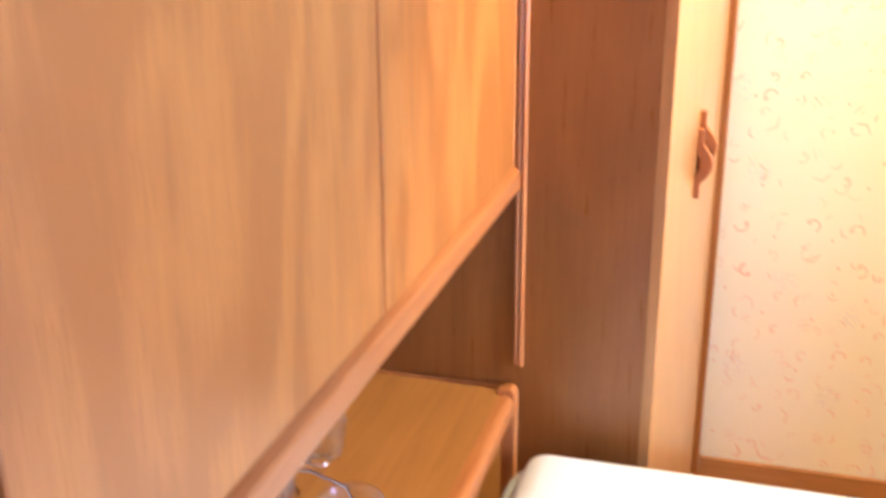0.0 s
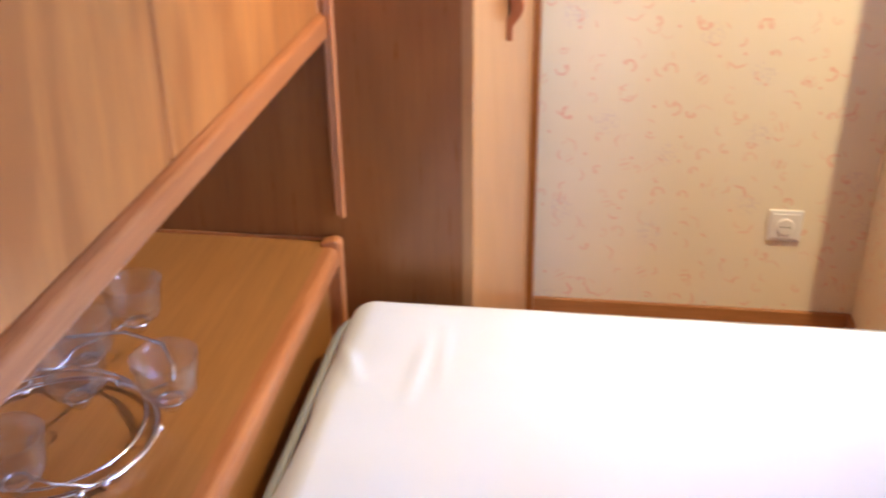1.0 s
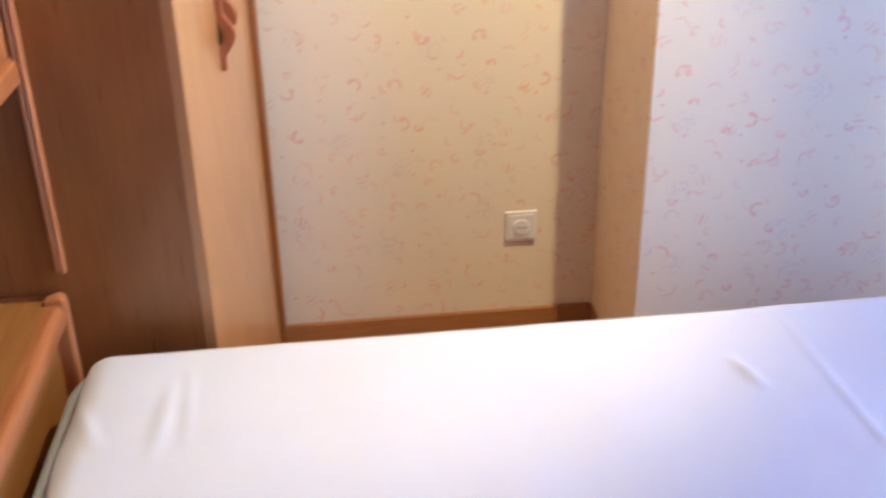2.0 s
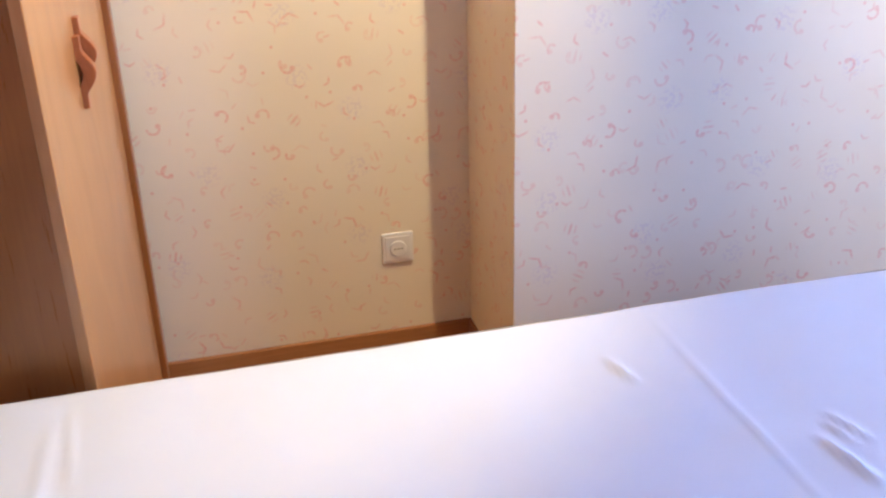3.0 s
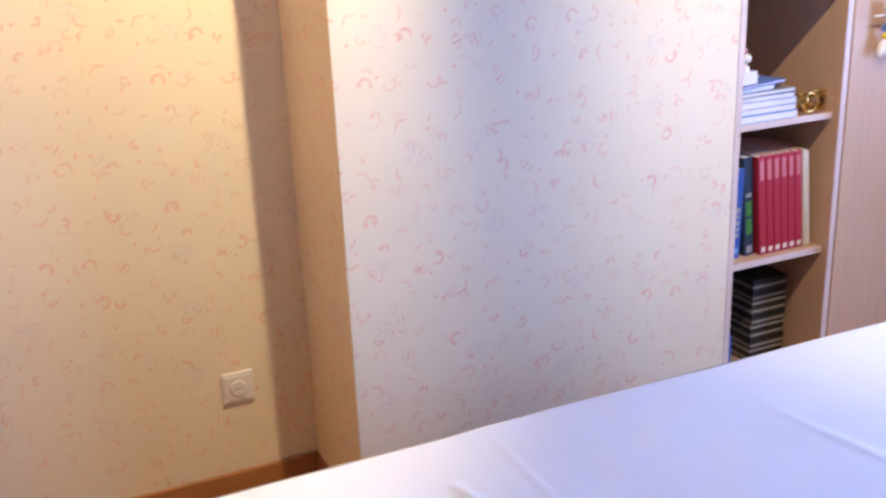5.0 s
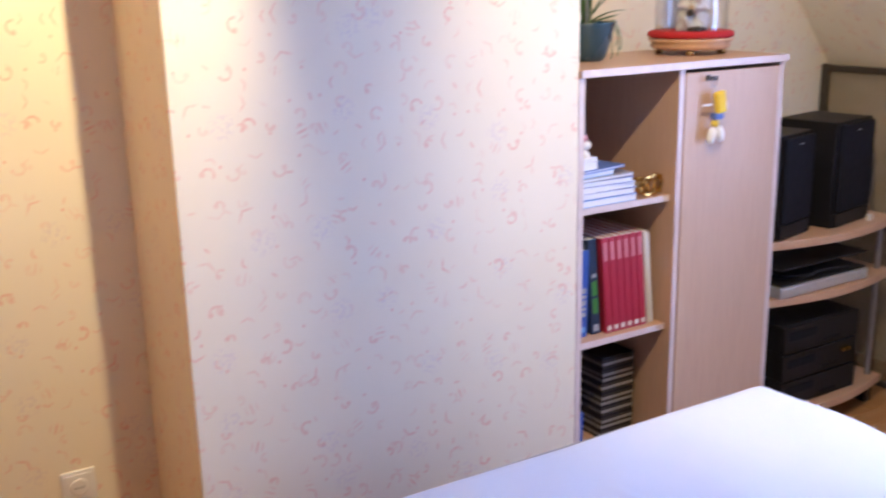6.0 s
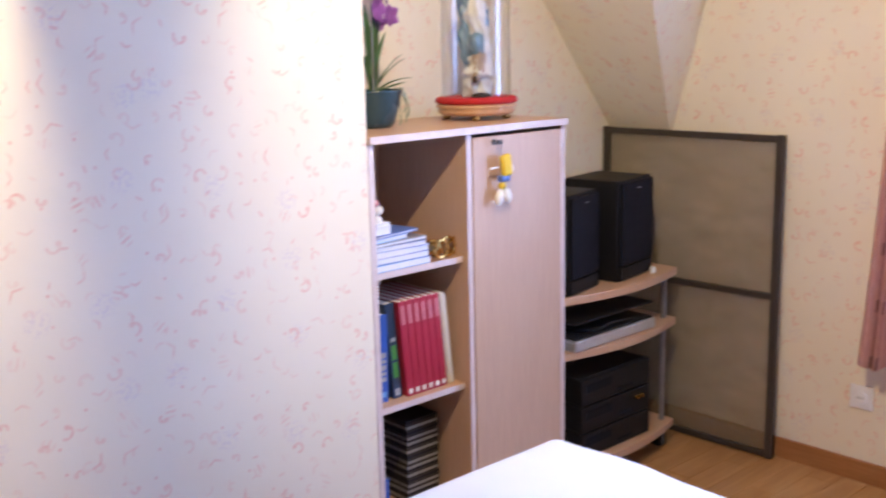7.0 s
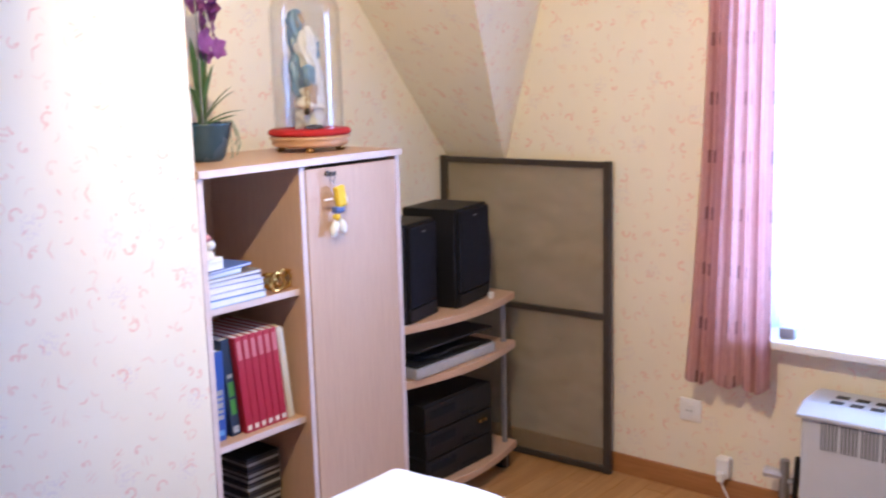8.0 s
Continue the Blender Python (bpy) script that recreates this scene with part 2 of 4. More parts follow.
def thin_glass(name, gloss, milky, bump, edge):
    """Thin-walled clear glass: see-through, with sharp reflections that grow towards the rim."""
    mat, nt, b = shader(name)
    clear, shiny, haze = node(nt, "BsdfTransparent"), node(nt, "BsdfGlossy"), node(nt, "BsdfTranslucent")
    clear.inputs[0].default_value = (0.975, 0.98, 0.985, 1)
    shiny.inputs["Roughness"].default_value = gloss
    haze.inputs[0].default_value = (0.9, 0.92, 0.95, 1)
    facing = node(nt, "LayerWeight")
    facing.inputs[0].default_value = 0.5
    wave = node(nt, "Bump")
    wave.inputs["Strength"].default_value, wave.inputs["Distance"].default_value = bump, 0.003
    nt.links.new(fuzz(nt, place(nt), 110.0, 2), wave.inputs["Height"])
    for n in (shiny, facing):
        nt.links.new(wave.outputs[0], n.inputs["Normal"])
    rim = calc(nt, "MULTIPLY_ADD", calc(nt, "POWER", facing.outputs["Facing"], 3.0), edge, 0.06)
    body, whole = node(nt, "MixShader"), node(nt, "MixShader")
    body.inputs[0].default_value = milky
    nt.links.new(clear.outputs[0], body.inputs[1]), nt.links.new(haze.outputs[0], body.inputs[2])
    nt.links.new(rim, whole.inputs[0])
    nt.links.new(body.outputs[0], whole.inputs[1]), nt.links.new(shiny.outputs[0], whole.inputs[2])
    nt.links.new(whole.outputs[0], nt.nodes["Material Output"].inputs[0])
    return mat


GLASS = thin_glass("clear_bell_glass", 0.03, 0.01, 0.02, 0.5)
CUP = thin_glass("pressed_cup_glass", 0.015, 0.02, 0.3, 0.75)
PANE = glass("window_glass")
MESH = sheer("grey_fly_mesh", (0.45, 0.395, 0.305), 0.42, (0.3, 0.12, 0.28))
NET = sheer("white_net_curtain", (0.72, 0.85, 0.92), 0.60)
DARK = plain("dark_recess", (0.03, 0.025, 0.02), 0.8)
GOLD = plain("gold_metal", (0.62, 0.40, 0.12), 0.22, 1.0)
BRASS = plain("aged_brass", (0.45, 0.30, 0.12), 0.35, 1.0)
POT = plain("dark_teal_glaze", (0.025, 0.060, 0.085), 0.25)
LEAF = plain("green_leaf", (0.085, 0.18, 0.060), 0.42, vary=0.3, scale=25)
STEM = plain("stem_green", (0.10, 0.14, 0.06), 0.5)
PETAL = plain("violet_petal", (0.33, 0.10, 0.34), 0.55, vary=0.25, scale=60)
ROOT = plain("pale_root", (0.30, 0.34, 0.24), 0.6)
RED = plain("red_velvet", (0.42, 0.012, 0.015), 0.85, vary=0.2, scale=200, bump=0.3)
CREAM = plain("painted_figure_white", (0.70, 0.69, 0.68), 0.3, vary=0.14, scale=90, bump=0.3)
BLUE = plain("painted_figure_blue", (0.15, 0.26, 0.39), 0.3, vary=0.3, scale=90, bump=0.3)
PINKWOOD = plain("pale_turned_wood", (0.55, 0.33, 0.20), 0.3)
YELLOW = plain("yellow_plush", (0.75, 0.52, 0.03), 0.7)
PLUSH = plain("white_plush", (0.80, 0.80, 0.78), 0.9, bump=0.4, scale=300)
INKBLUE = plain("dull_blue_cloth", (0.10, 0.16, 0.42), 0.6)


def cover(name, colour, rough=0.35):
    return plain(name, colour, rough, vary=0.1, scale=30)


REDCOVER = cover("crimson_cover", (0.36, 0.018, 0.045))
NAVY = cover("navy_cover", (0.03, 0.085, 0.36))
DEEPBLUE = cover("dark_blue_cover", (0.015, 0.03, 0.07))
GREEN = cover("leaf_green_cover", (0.06, 0.22, 0.04))
IVORY = cover("ivory_cover", (0.66, 0.62, 0.52))
SKYBLUE = cover("sky_blue_cover", (0.14, 0.32, 0.62))
PAGES = plain("paper_pages", (0.74, 0.75, 0.80), 0.7, vary=0.06, scale=200)
GREYCOVER = cover("grey_cover", (0.30, 0.28, 0.27))
PALECASE = plain("clear_case_edges", (0.34, 0.34, 0.35), 0.25, vary=0.3, scale=80)


def cloth(name, colour):
    mat, nt, b = shader(name)
    vec = place(nt)
    f = calc(nt, "ADD", fuzz(nt, stretch(nt, vec, (1, 0.15, 1)), 700, 2), fuzz(nt, stretch(nt, vec, (0.15, 1, 1)), 700, 2))
    g = fuzz(nt, vec, 4, 4)
    nt.links.new(ramp(nt, g, [(0.3, tuple(c * 0.96 for c in colour)), (0.7, colour)]), b.inputs["Base Color"])
    b.inputs["Roughness"].default_value = 0.85
    b.inputs["Sheen Weight"].default_value = 0.15
    relief(nt, b, calc(nt, "ADD", calc(nt, "MULTIPLY", f, 0.3), fuzz(nt, vec, 14, 5)), 0.12, 0.002)
    return mat


SHEET = cloth("white_cotton", (0.76, 0.82, 0.97))
PIPING = cloth("grey_piping", (0.27, 0.27, 0.28))


def drapes(name):
    """Old-rose curtain cloth with darker stripes and small dark lozenges, by the cloth's own length."""
    mat, nt, b = shader(name)
    sep = node(nt, "SeparateXYZ")
    nt.links.new(node(nt, "TexCoord").outputs["UV"], sep.inputs[0])
    u, v = sep.outputs[0], sep.outputs[1]
    s = calc(nt, "FRACT", calc(nt, "MULTIPLY", u, 16.0))
    stripe = calc(nt, "MULTIPLY", calc(nt, "GREATER_THAN", s, 0.60), calc(nt, "LESS_THAN", s, 0.86))
    thin = calc(nt, "LESS_THAN", calc(nt, "ABSOLUTE", calc(nt, "SUBTRACT", s, 0.25)), 0.05)
    loz = calc(nt, "MULTIPLY", calc(nt, "LESS_THAN", calc(nt, "FRACT", calc(nt, "MULTIPLY", v, 9.0)), 0.22),
               calc(nt, "LESS_THAN", calc(nt, "ABSOLUTE", calc(nt, "SUBTRACT", calc(nt, "FRACT", calc(nt, "MULTIPLY", u, 8.0)), 0.4)), 0.07))
    base = ramp(nt, fuzz(nt, place(nt), 50, 4), [(0.3, (0.78, 0.53, 0.51)), (0.7, (0.84, 0.61, 0.585))])
    col = mix(nt, calc(nt, "MULTIPLY", stripe, 0.36), base, (0.50, 0.20, 0.21, 1))
    col = mix(nt, calc(nt, "MULTIPLY", thin, 0.5), col, (0.68, 0.40, 0.38, 1))
    col = mix(nt, calc(nt, "MULTIPLY", loz, 0.6), col, (0.20, 0.06, 0.07, 1))
    nt.links.new(col, b.inputs["Base Color"])
    b.inputs["Roughness"].default_value = 0.85
    thinb = node(nt, "BsdfTranslucent")
    nt.links.new(col, thinb.inputs[0])
    m = node(nt, "MixShader")
    m.inputs[0].default_value = 0.58
    nt.links.new(b.outputs[0], m.inputs[1]), nt.links.new(thinb.outputs[0], m.inputs[2])
    nt.links.new(m.outputs[0], nt.nodes["Material Output"].inputs[0])
    relief(nt, b, fuzz(nt, place(nt), 600, 2), 0.2, 0.001)
    return mat


DRAPE = drapes("rose_curtain_cloth")

# ---- shapes ----
ORIGIN = {}


def thing(name, at, label, category, group="", kind=""):
    ob = new(name)
    ob.empty_display_size = 0.05
    ob.location = at
    ORIGIN[ob] = Vector(at)
    return tagged(ob, label, category, group, kind)


def finish(name, bm, material):
    me = bpy.data.meshes.new(name)
    bm.normal_update()
    bm.to_mesh(me)
    bm.free()
    for m in (material if isinstance(material, (list, tuple)) else [material]):
        me.materials.append(m)
    return me


def part(name, bm, material, parent, label="", smooth=False):
    """One mesh under a thing or a part; bm is in world coordinates."""
    o = ORIGIN[parent]
    bmesh.ops.translate(bm, verts=bm.verts, vec=-o)
    if smooth:
        for f in bm.faces:
            f.smooth = True
    ob = new(name, finish(name, bm, material))
    ob.parent = parent
    ORIGIN[ob] = o
    return tagged(ob, label)


def single(name, bm, material, label, category, group="", kind="", smooth=False, at=None):
    if at is not None:
        bmesh.ops.translate(bm, verts=bm.verts, vec=-Vector(at))
    if smooth:
        for f in bm.faces:
            f.smooth = True
    ob = new(name, finish(name, bm, material))
    if at is not None:
        ob.location = at
    ORIGIN[ob] = Vector(at) if at is not None else Vector()
    return tagged(ob, label, category, group, kind)


def box(x0, x1, y0, y1, z0, z1, bevel=0.0, bm=None, m=None, seg=2):
    b = bm or bmesh.new()
    mat = Matrix.Translation(((x0 + x1) / 2, (y0 + y1) / 2, (z0 + z1) / 2)) @ Matrix.Diagonal((abs(x1 - x0), abs(y1 - y0), abs(z1 - z0), 1))
    tmp = bmesh.new()
    bmesh.ops.create_cube(tmp, size=1, matrix=mat)
    if bevel:
        bmesh.ops.bevel(tmp, geom=tmp.edges[:], offset=bevel, segments=seg, affect="EDGES", profile=0.5)
    if m is not None:
        bmesh.ops.transform(tmp, matrix=m, verts=tmp.verts)
    if bm is None:
        b.free()
        return tmp
    me = bpy.data.meshes.new("tmp")
    tmp.to_mesh(me)
    tmp.free()
    b.from_mesh(me)
    bpy.data.meshes.remove(me)
    return b


def lathe(profile, at=(0, 0, 0), seg=28, bm=None):
    """Turned solid: (radius, height) pairs round the upright axis at a place."""
    bm = bm or bmesh.new()
    rings = []
    for r, h in profile:
        if r < 1e-5:
            rings.append([bm.verts.new((at[0], at[1], at[2] + h))])
        else:
            rings.append([bm.verts.new((at[0] + r * math.cos(2 * math.pi * i / seg), at[1] + r * math.sin(2 * math.pi * i / seg), at[2] + h)) for i in range(seg)])
    for a, b in zip(rings, rings[1:]):
        for i in range(seg):
            j = (i + 1) % seg
            if len(a) == 1 and len(b) > 1:
                bm.faces.new((a[0], b[j], b[i]))
            elif len(b) == 1 and len(a) > 1:
                bm.faces.new((a[i], a[j], b[0]))
            elif len(a) > 1:
                bm.faces.new((a[i], a[j], b[j], b[i]))
    bmesh.ops.recalc_face_normals(bm, faces=bm.faces)
    return bm


def tube(points, r, seg=8, bm=None, closed=False):
    """A round bar along points; r may be a list."""
    bm = bm or bmesh.new()
    pts = [Vector(p) for p in points]
    n = len(pts)
    rings = []
    up = Vector((0, 0, 1))
    for i, p in enumerate(pts):
        a = pts[(i - 1) % n] if closed or i > 0 else p
        b = pts[(i + 1) % n] if closed or i < n - 1 else p
        d = (b - a).normalized()
        s = d.cross(up)
        s = s.normalized() if s.length > 1e-3 else Vector((1, 0, 0))
        w = s.cross(d).normalized()
        rr = r[i] if isinstance(r, (list, tuple)) else r
        rings.append([bm.verts.new(p + rr * (math.cos(2 * math.pi * k / seg) * s + math.sin(2 * math.pi * k / seg) * w)) for k in range(seg)])
    for i in range(n if closed else n - 1):
        a, b = rings[i], rings[(i + 1) % n]
        for k in range(seg):
            bm.faces.new((a[k], a[(k + 1) % seg], b[(k + 1) % seg], b[k]))
    if not closed:
        bm.faces.new(rings[0][::-1]), bm.faces.new(rings[-1])
    bmesh.ops.recalc_face_normals(bm, faces=bm.faces)
    return bm


def extrude(outline, axis, a, b, bevel=0.0, seg=2):
    """A flat outline (two coordinates a corner) pushed along an axis from a to b."""
    bm = bmesh.new()

    def at(p, h):
        return {"x": (h, p[0], p[1]), "y": (p[0], h, p[1]), "z": (p[0], p[1], h)}[axis]

    lo = [bm.verts.new(at(p, a)) for p in outline]
    hi = [bm.verts.new(at(p, b)) for p in outline]
    n = len(outline)
    bm.faces.new(lo[::-1]), bm.faces.new(hi)
    for i in range(n):
        bm.faces.new((lo[i], lo[(i + 1) % n], hi[(i + 1) % n], hi[i]))
    bmesh.ops.recalc_face_normals(bm, faces=bm.faces)
    if bevel:
        bmesh.ops.bevel(bm, geom=bm.edges[:], offset=bevel, segments=seg, affect="EDGES", profile=0.5)
    return bm


def slab(corners, thick):
    """A flat polygon of a given thickness behind it."""
    bm = bmesh.new()
    vs = [Vector(c) for c in corners]
    nrm = (vs[1] - vs[0]).cross(vs[2] - vs[0]).normalized()
    a = [bm.verts.new(v) for v in vs]
    b = [bm.verts.new(v - nrm * thick) for v in vs]
    n = len(vs)
    bm.faces.new(a), bm.faces.new(b[::-1])
    for i in range(n):
        bm.faces.new((a[i], b[i], b[(i + 1) % n], a[(i + 1) % n]))
    bmesh.ops.recalc_face_normals(bm, faces=bm.faces)
    return bm


def arc(cx, cy, r, a0, a1, n):
    return [(cx + r * math.cos(radians(a0 + (a1 - a0) * i / n)), cy + r * math.sin(radians(a0 + (a1 - a0) * i / n))) for i in range(n + 1)]


# ---- the room ----
WEST, EAST, SOUTH, NORTH, BACK, TOP = -1.05, 3.45, -1.7, 2.35, 2.50, 2.40
BX0, BX1, BY = 0.66, 1.75, 1.975
STR = dict(kind="structure")
floor = single("floor", box(WEST - 0.15, EAST + 0.15, SOUTH - 0.15, BACK + 0.15, -0.15, -0.006), GAP, "warm brown laminate floor of narrow boards", "floor", **STR)
single("wall_north", box(WEST - 0.15, BX1, NORTH, NORTH + 0.15, -0.15, TOP), PAPER, "cream wallpapered wall with small pink scrolls", "wall", **STR)
single("wall_north_recess", box(BX1, EAST + 0.22, BACK, BACK + 0.15, -0.15, TOP), PAPER, "cream wallpapered wall behind the cabinet", "wall", **STR)
single("wall_west", box(WEST - 0.15, WEST, SOUTH, NORTH, -0.15, TOP), PAPER, "cream wallpapered wall behind the fitted furniture", "wall", **STR)
single("wall_south", box(WEST - 0.15, EAST + 0.15, SOUTH - 0.15, SOUTH, -0.15, TOP), PAPER, "cream wallpapered wall behind the bed", "wall", **STR)
single("wall_breast", box(BX0, BX1, BY, NORTH, -0.006, TOP, 0.003), PAPER, "projecting wallpapered chimney breast with pink scroll print", "wall", **STR)
WY0, WY1, WZ0, WZ1 = -0.25, 1.17, 0.637, 2.12
bm = bmesh.new()
for y0, y1, z0, z1 in ((SOUTH, WY0, -0.15, TOP), (WY1, BACK, -0.15, TOP), (WY0, WY1, -0.15, WZ0), (WY0, WY1, WZ1, TOP)):
    box(EAST, EAST + 0.22, y0, y1, z0, z1, bm=bm)
bmesh.ops.remove_doubles(bm, verts=bm.verts, dist=0.0005)
single("wall_east", bm, PAPER, "cream wallpapered dormer wall with the window opening", "wall", **STR)
single("ceiling", box(WEST - 0.15, EAST + 0.22, SOUTH - 0.15, BACK + 0.15, TOP, TOP + 0.12), CEIL, "plain off-white painted ceiling", "ceiling", **STR)
# roof slope coming down to the corner, and the splayed facet beside the dormer wall
low, ridge, side = (EAST, 2.215, 1.178), (2.458, 1.731, TOP), (EAST, 1.868, TOP)
single("sloped_ceiling", slab([(2.458, BACK, TOP), (EAST, BACK, 1.178), low, ridge], 0.04), PAPER, "sloping wallpapered roof plane above the corner", "ceiling", **STR)
single("sloped_facet", slab([ridge, low, side], 0.04), PAPER, "splayed wallpapered facet between roof slope and wall", "ceiling", **STR)


def skirting(name, x0, x1, y0, y1, h=0.104):
    bm = box(x0, x1, y0, y1, -0.006, h, 0.004)
    return single(name, bm, BASEWOOD, "brown wooden baseboard along the wall", "baseboard", "baseboards", "structure")


skirting("baseboard", -0.2, BX0 - 0.008, NORTH - 0.014, NORTH)
skirting("baseboard", BX0 - 0.008, BX0, BY - 0.014, NORTH)
skirting("baseboard", BX0, BX1, BY - 0.014, BY)
skirting("baseboard", EAST - 0.014, EAST, SOUTH, BACK, 0.078)
skirting("baseboard", BX1, EAST - 0.014, BACK - 0.014, BACK, 0.078)


# ---- window, curtains, heater ----
win = thing("window_1", (EAST + 0.1, 0.4, WZ0), "white framed dormer window behind a thin net curtain", "window", kind="structure")
part("window_sill", box(EAST - 0.085, EAST + 0.14, WY0 - 0.05, WY1 + 0.03, WZ0 - 0.028, WZ0 + 0.002, 0.006), WHITE_PAINT, win, "white painted sill")
for nm, y0, y1, z0, z1 in (("window_frame", WY1 - 0.06, WY1, WZ0, WZ1), ("window_frame", WY0, WY0 + 0.06, WZ0, WZ1), ("window_frame", WY0 + 0.06, WY1 - 0.06, WZ0, WZ0 + 0.07), ("window_frame", WY0 + 0.06, WY1 - 0.06, WZ1 - 0.07, WZ1), ("mullion", 0.375, 0.435, WZ0 + 0.07, WZ1 - 0.07)):
    part(nm, box(EAST + 0.13, EAST + 0.19, y0, y1, z0 + 0.003, z1, 0.005), WHITE_PAINT, win)
for y0, y1 in ((WY0 + 0.06, 0.375), (0.435, WY1 - 0.06)):
    p = part("pane", box(EAST + 0.158, EAST + 0.164, y0, y1, WZ0 + 0.07, WZ1 - 0.07), PANE, win)
    p.visible_shadow = False
part("window_catch", box(EAST - 0.03, EAST + 0.0, 1.005, 1.060, WZ0 + 0.002, WZ0 + 0.040, 0.006), STEEL, win, "small grey metal catch")
single("backdrop", box(9.0, 9.1, -9, 9, -3, 12), shader("bright_haze")[0], "pale bright haze outside the window", "backdrop", kind="structure")
nt = bpy.data.materials["bright_haze"].node_tree
glow = nt.nodes.new("ShaderNodeEmission")
glow.inputs[0].default_value, glow.inputs[1].default_value = (0.42, 0.74, 1.0, 1), 2.6
nt.links.new(glow.outputs[0], nt.nodes["Material Output"].inputs[0])


def hanging(name, x, y_top, y_low, z0, z1, folds, depth, material, label, flare=0.0, ragged=0.0, thick=0.003):
    """A gathered cloth: y runs between two pairs, top and low; folds run upright."""
    nu, nv = folds * 12, 30
    bm = bmesh.new()
    uv = bm.loops.layers.uv.new()
    grid = []
    for j in range(nv + 1):
        v = j / nv
        row = []
        k = 1 - v
        k = k * k
        y0 = y_top[0] + (y_low[0] - y_top[0]) * k
        y1 = y_top[1] + (y_low[1] - y_top[1]) * k
        for i in range(nu + 1):
            u = i / nu
            ph = u * folds * 2 * math.pi + 0.6 * math.sin(3 * v + 5 * u)
            d = depth * (0.75 + 0.35 * math.sin(7.3 * u + 1.1)) * (0.8 + 0.4 * (1 - v))
            hem = ragged * math.sin(ph * 0.5 + 1.0) * (1 - v) ** 8
            row.append(bm.verts.new((x + d * math.sin(ph) + 0.006 * noise.noise((u * 9, v * 4, 3)), y0 + (y1 - y0) * u + 0.25 * d * math.cos(ph * 1.0), z0 + hem + (z1 - z0) * v)))
        grid.append(row)
    for j in range(nv):
        for i in range(nu):
            f = bm.faces.new((grid[j][i], grid[j][i + 1], grid[j + 1][i + 1], grid[j + 1][i]))
            for lp, (a, b) in zip(f.loops, ((i, j), (i + 1, j), (i + 1, j + 1), (i, j + 1))):
                lp[uv].uv = (a / nu, b / nv)
    if thick:
        bmesh.ops.solidify(bm, geom=bm.faces[:], thickness=thick)
    return single(name, bm, material, label, "curtain", smooth=True)


hanging("curtain", EAST - 0.105, (1.072, 1.292), (1.054, 1.352), 0.460, 2.2, 6, 0.020, DRAPE, "old-rose striped curtain gathered beside the window", ragged=0.012)
net = hanging("net_curtain", EAST + 0.05, (WY0 + 0.02, WY1 - 0.01), (WY0 + 0.02, WY1 - 0.005), WZ0 + 0.012, 2.1, 14, 0.014, NET, "thin white net curtain before the window", thick=0)
rail = thing("curtain_rail", (EAST - 0.1, 0.5, 2.21), "white curtain rail above the window", "curtain rail")
part("rail", box(EAST - 0.125, EAST - 0.09, -0.5, 1.4, 2.2, 2.225, 0.004), WHITE, rail)
for y in (-0.4, 0.5, 1.3):
    part("bracket", box(EAST - 0.10, EAST, y - 0.012, y + 0.012, 2.202, 2.222, 0.003), WHITE, rail)

# dark grey holds the shade inside the heater's outlets; no opening is cut
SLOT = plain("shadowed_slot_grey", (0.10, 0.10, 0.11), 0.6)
HX, HY, HZ = EAST - 0.235, 0.910, 0.478
heater = thing("wall_heater", (EAST - 0.1, 0.6, 0.10), "white enamelled convector heater with slotted top under the window", "heater")
part("body", box(HX + 0.006, EAST - 0.02, 0.13, HY - 0.006, 0.10, HZ - 0.028, 0.012), ENAMEL, heater)
top = part("top_cover", extrude([(HX - 0.012, HZ - 0.028), (EAST - 0.03, HZ - 0.028), (EAST - 0.03, HZ + 0.012), (HX + 0.05, HZ + 0.012), (HX - 0.012, HZ - 0.016)], "y", 0.12, HY + 0.004, 0.004), ENAMEL, heater)
# vent slots and outlets are dark plates, the openings' shade put into colour
for i in range(12):
    y = HY - 0.075 - i * 0.062
    for x0 in (HX + 0.062, HX + 0.122):
        part("vent_slot", box(x0, x0 + 0.030, y - 0.040, y, HZ + 0.0115, HZ + 0.0135), DARK, top)
    louvre = part("front_louvre", box(HX + 0.0035, HX + 0.007, y - 0.047, y + 0.003, HZ - 0.126, HZ - 0.036, 0.0015), SLOT, heater, "slotted air outlet with its inner shade painted dark")
    for k in range(4):
        part("rib", box(HX + 0.0005, HX + 0.0045, y - 0.043 + 0.0115 * k, y - 0.0385 + 0.0115 * k, HZ - 0.125, HZ - 0.037, 0.0008), ENAMEL, louvre)
valve = thing("gas_valve", (EAST - 0.1, 1.00, 0.06), "grey metal pipe valve beside the heater", "valve")
part("pipe", tube([(EAST - 0.09, 1.000, -0.006), (EAST - 0.09, 1.000, 0.12), (EAST - 0.09, 1.000, 0.16), (EAST - 0.09, 0.90, 0.17)], 0.011), STEEL, valve)
part("valve_body", tube([(EAST - 0.09, 1.000, 0.10), (EAST - 0.09, 1.000, 0.235)], [0.018, 0.015], 10), STEEL, valve)
part("knob", tube([(EAST - 0.09, 1.005, 0.18), (EAST - 0.09, 1.068, 0.18)], [0.016, 0.020], 10), SILVER, valve)
part("flex", tube([(EAST - 0.12, 0.952, -0.006), (EAST - 0.125, 0.952, 0.1), (EAST - 0.12, 0.945, 0.265)], 0.010), BLACK, valve)


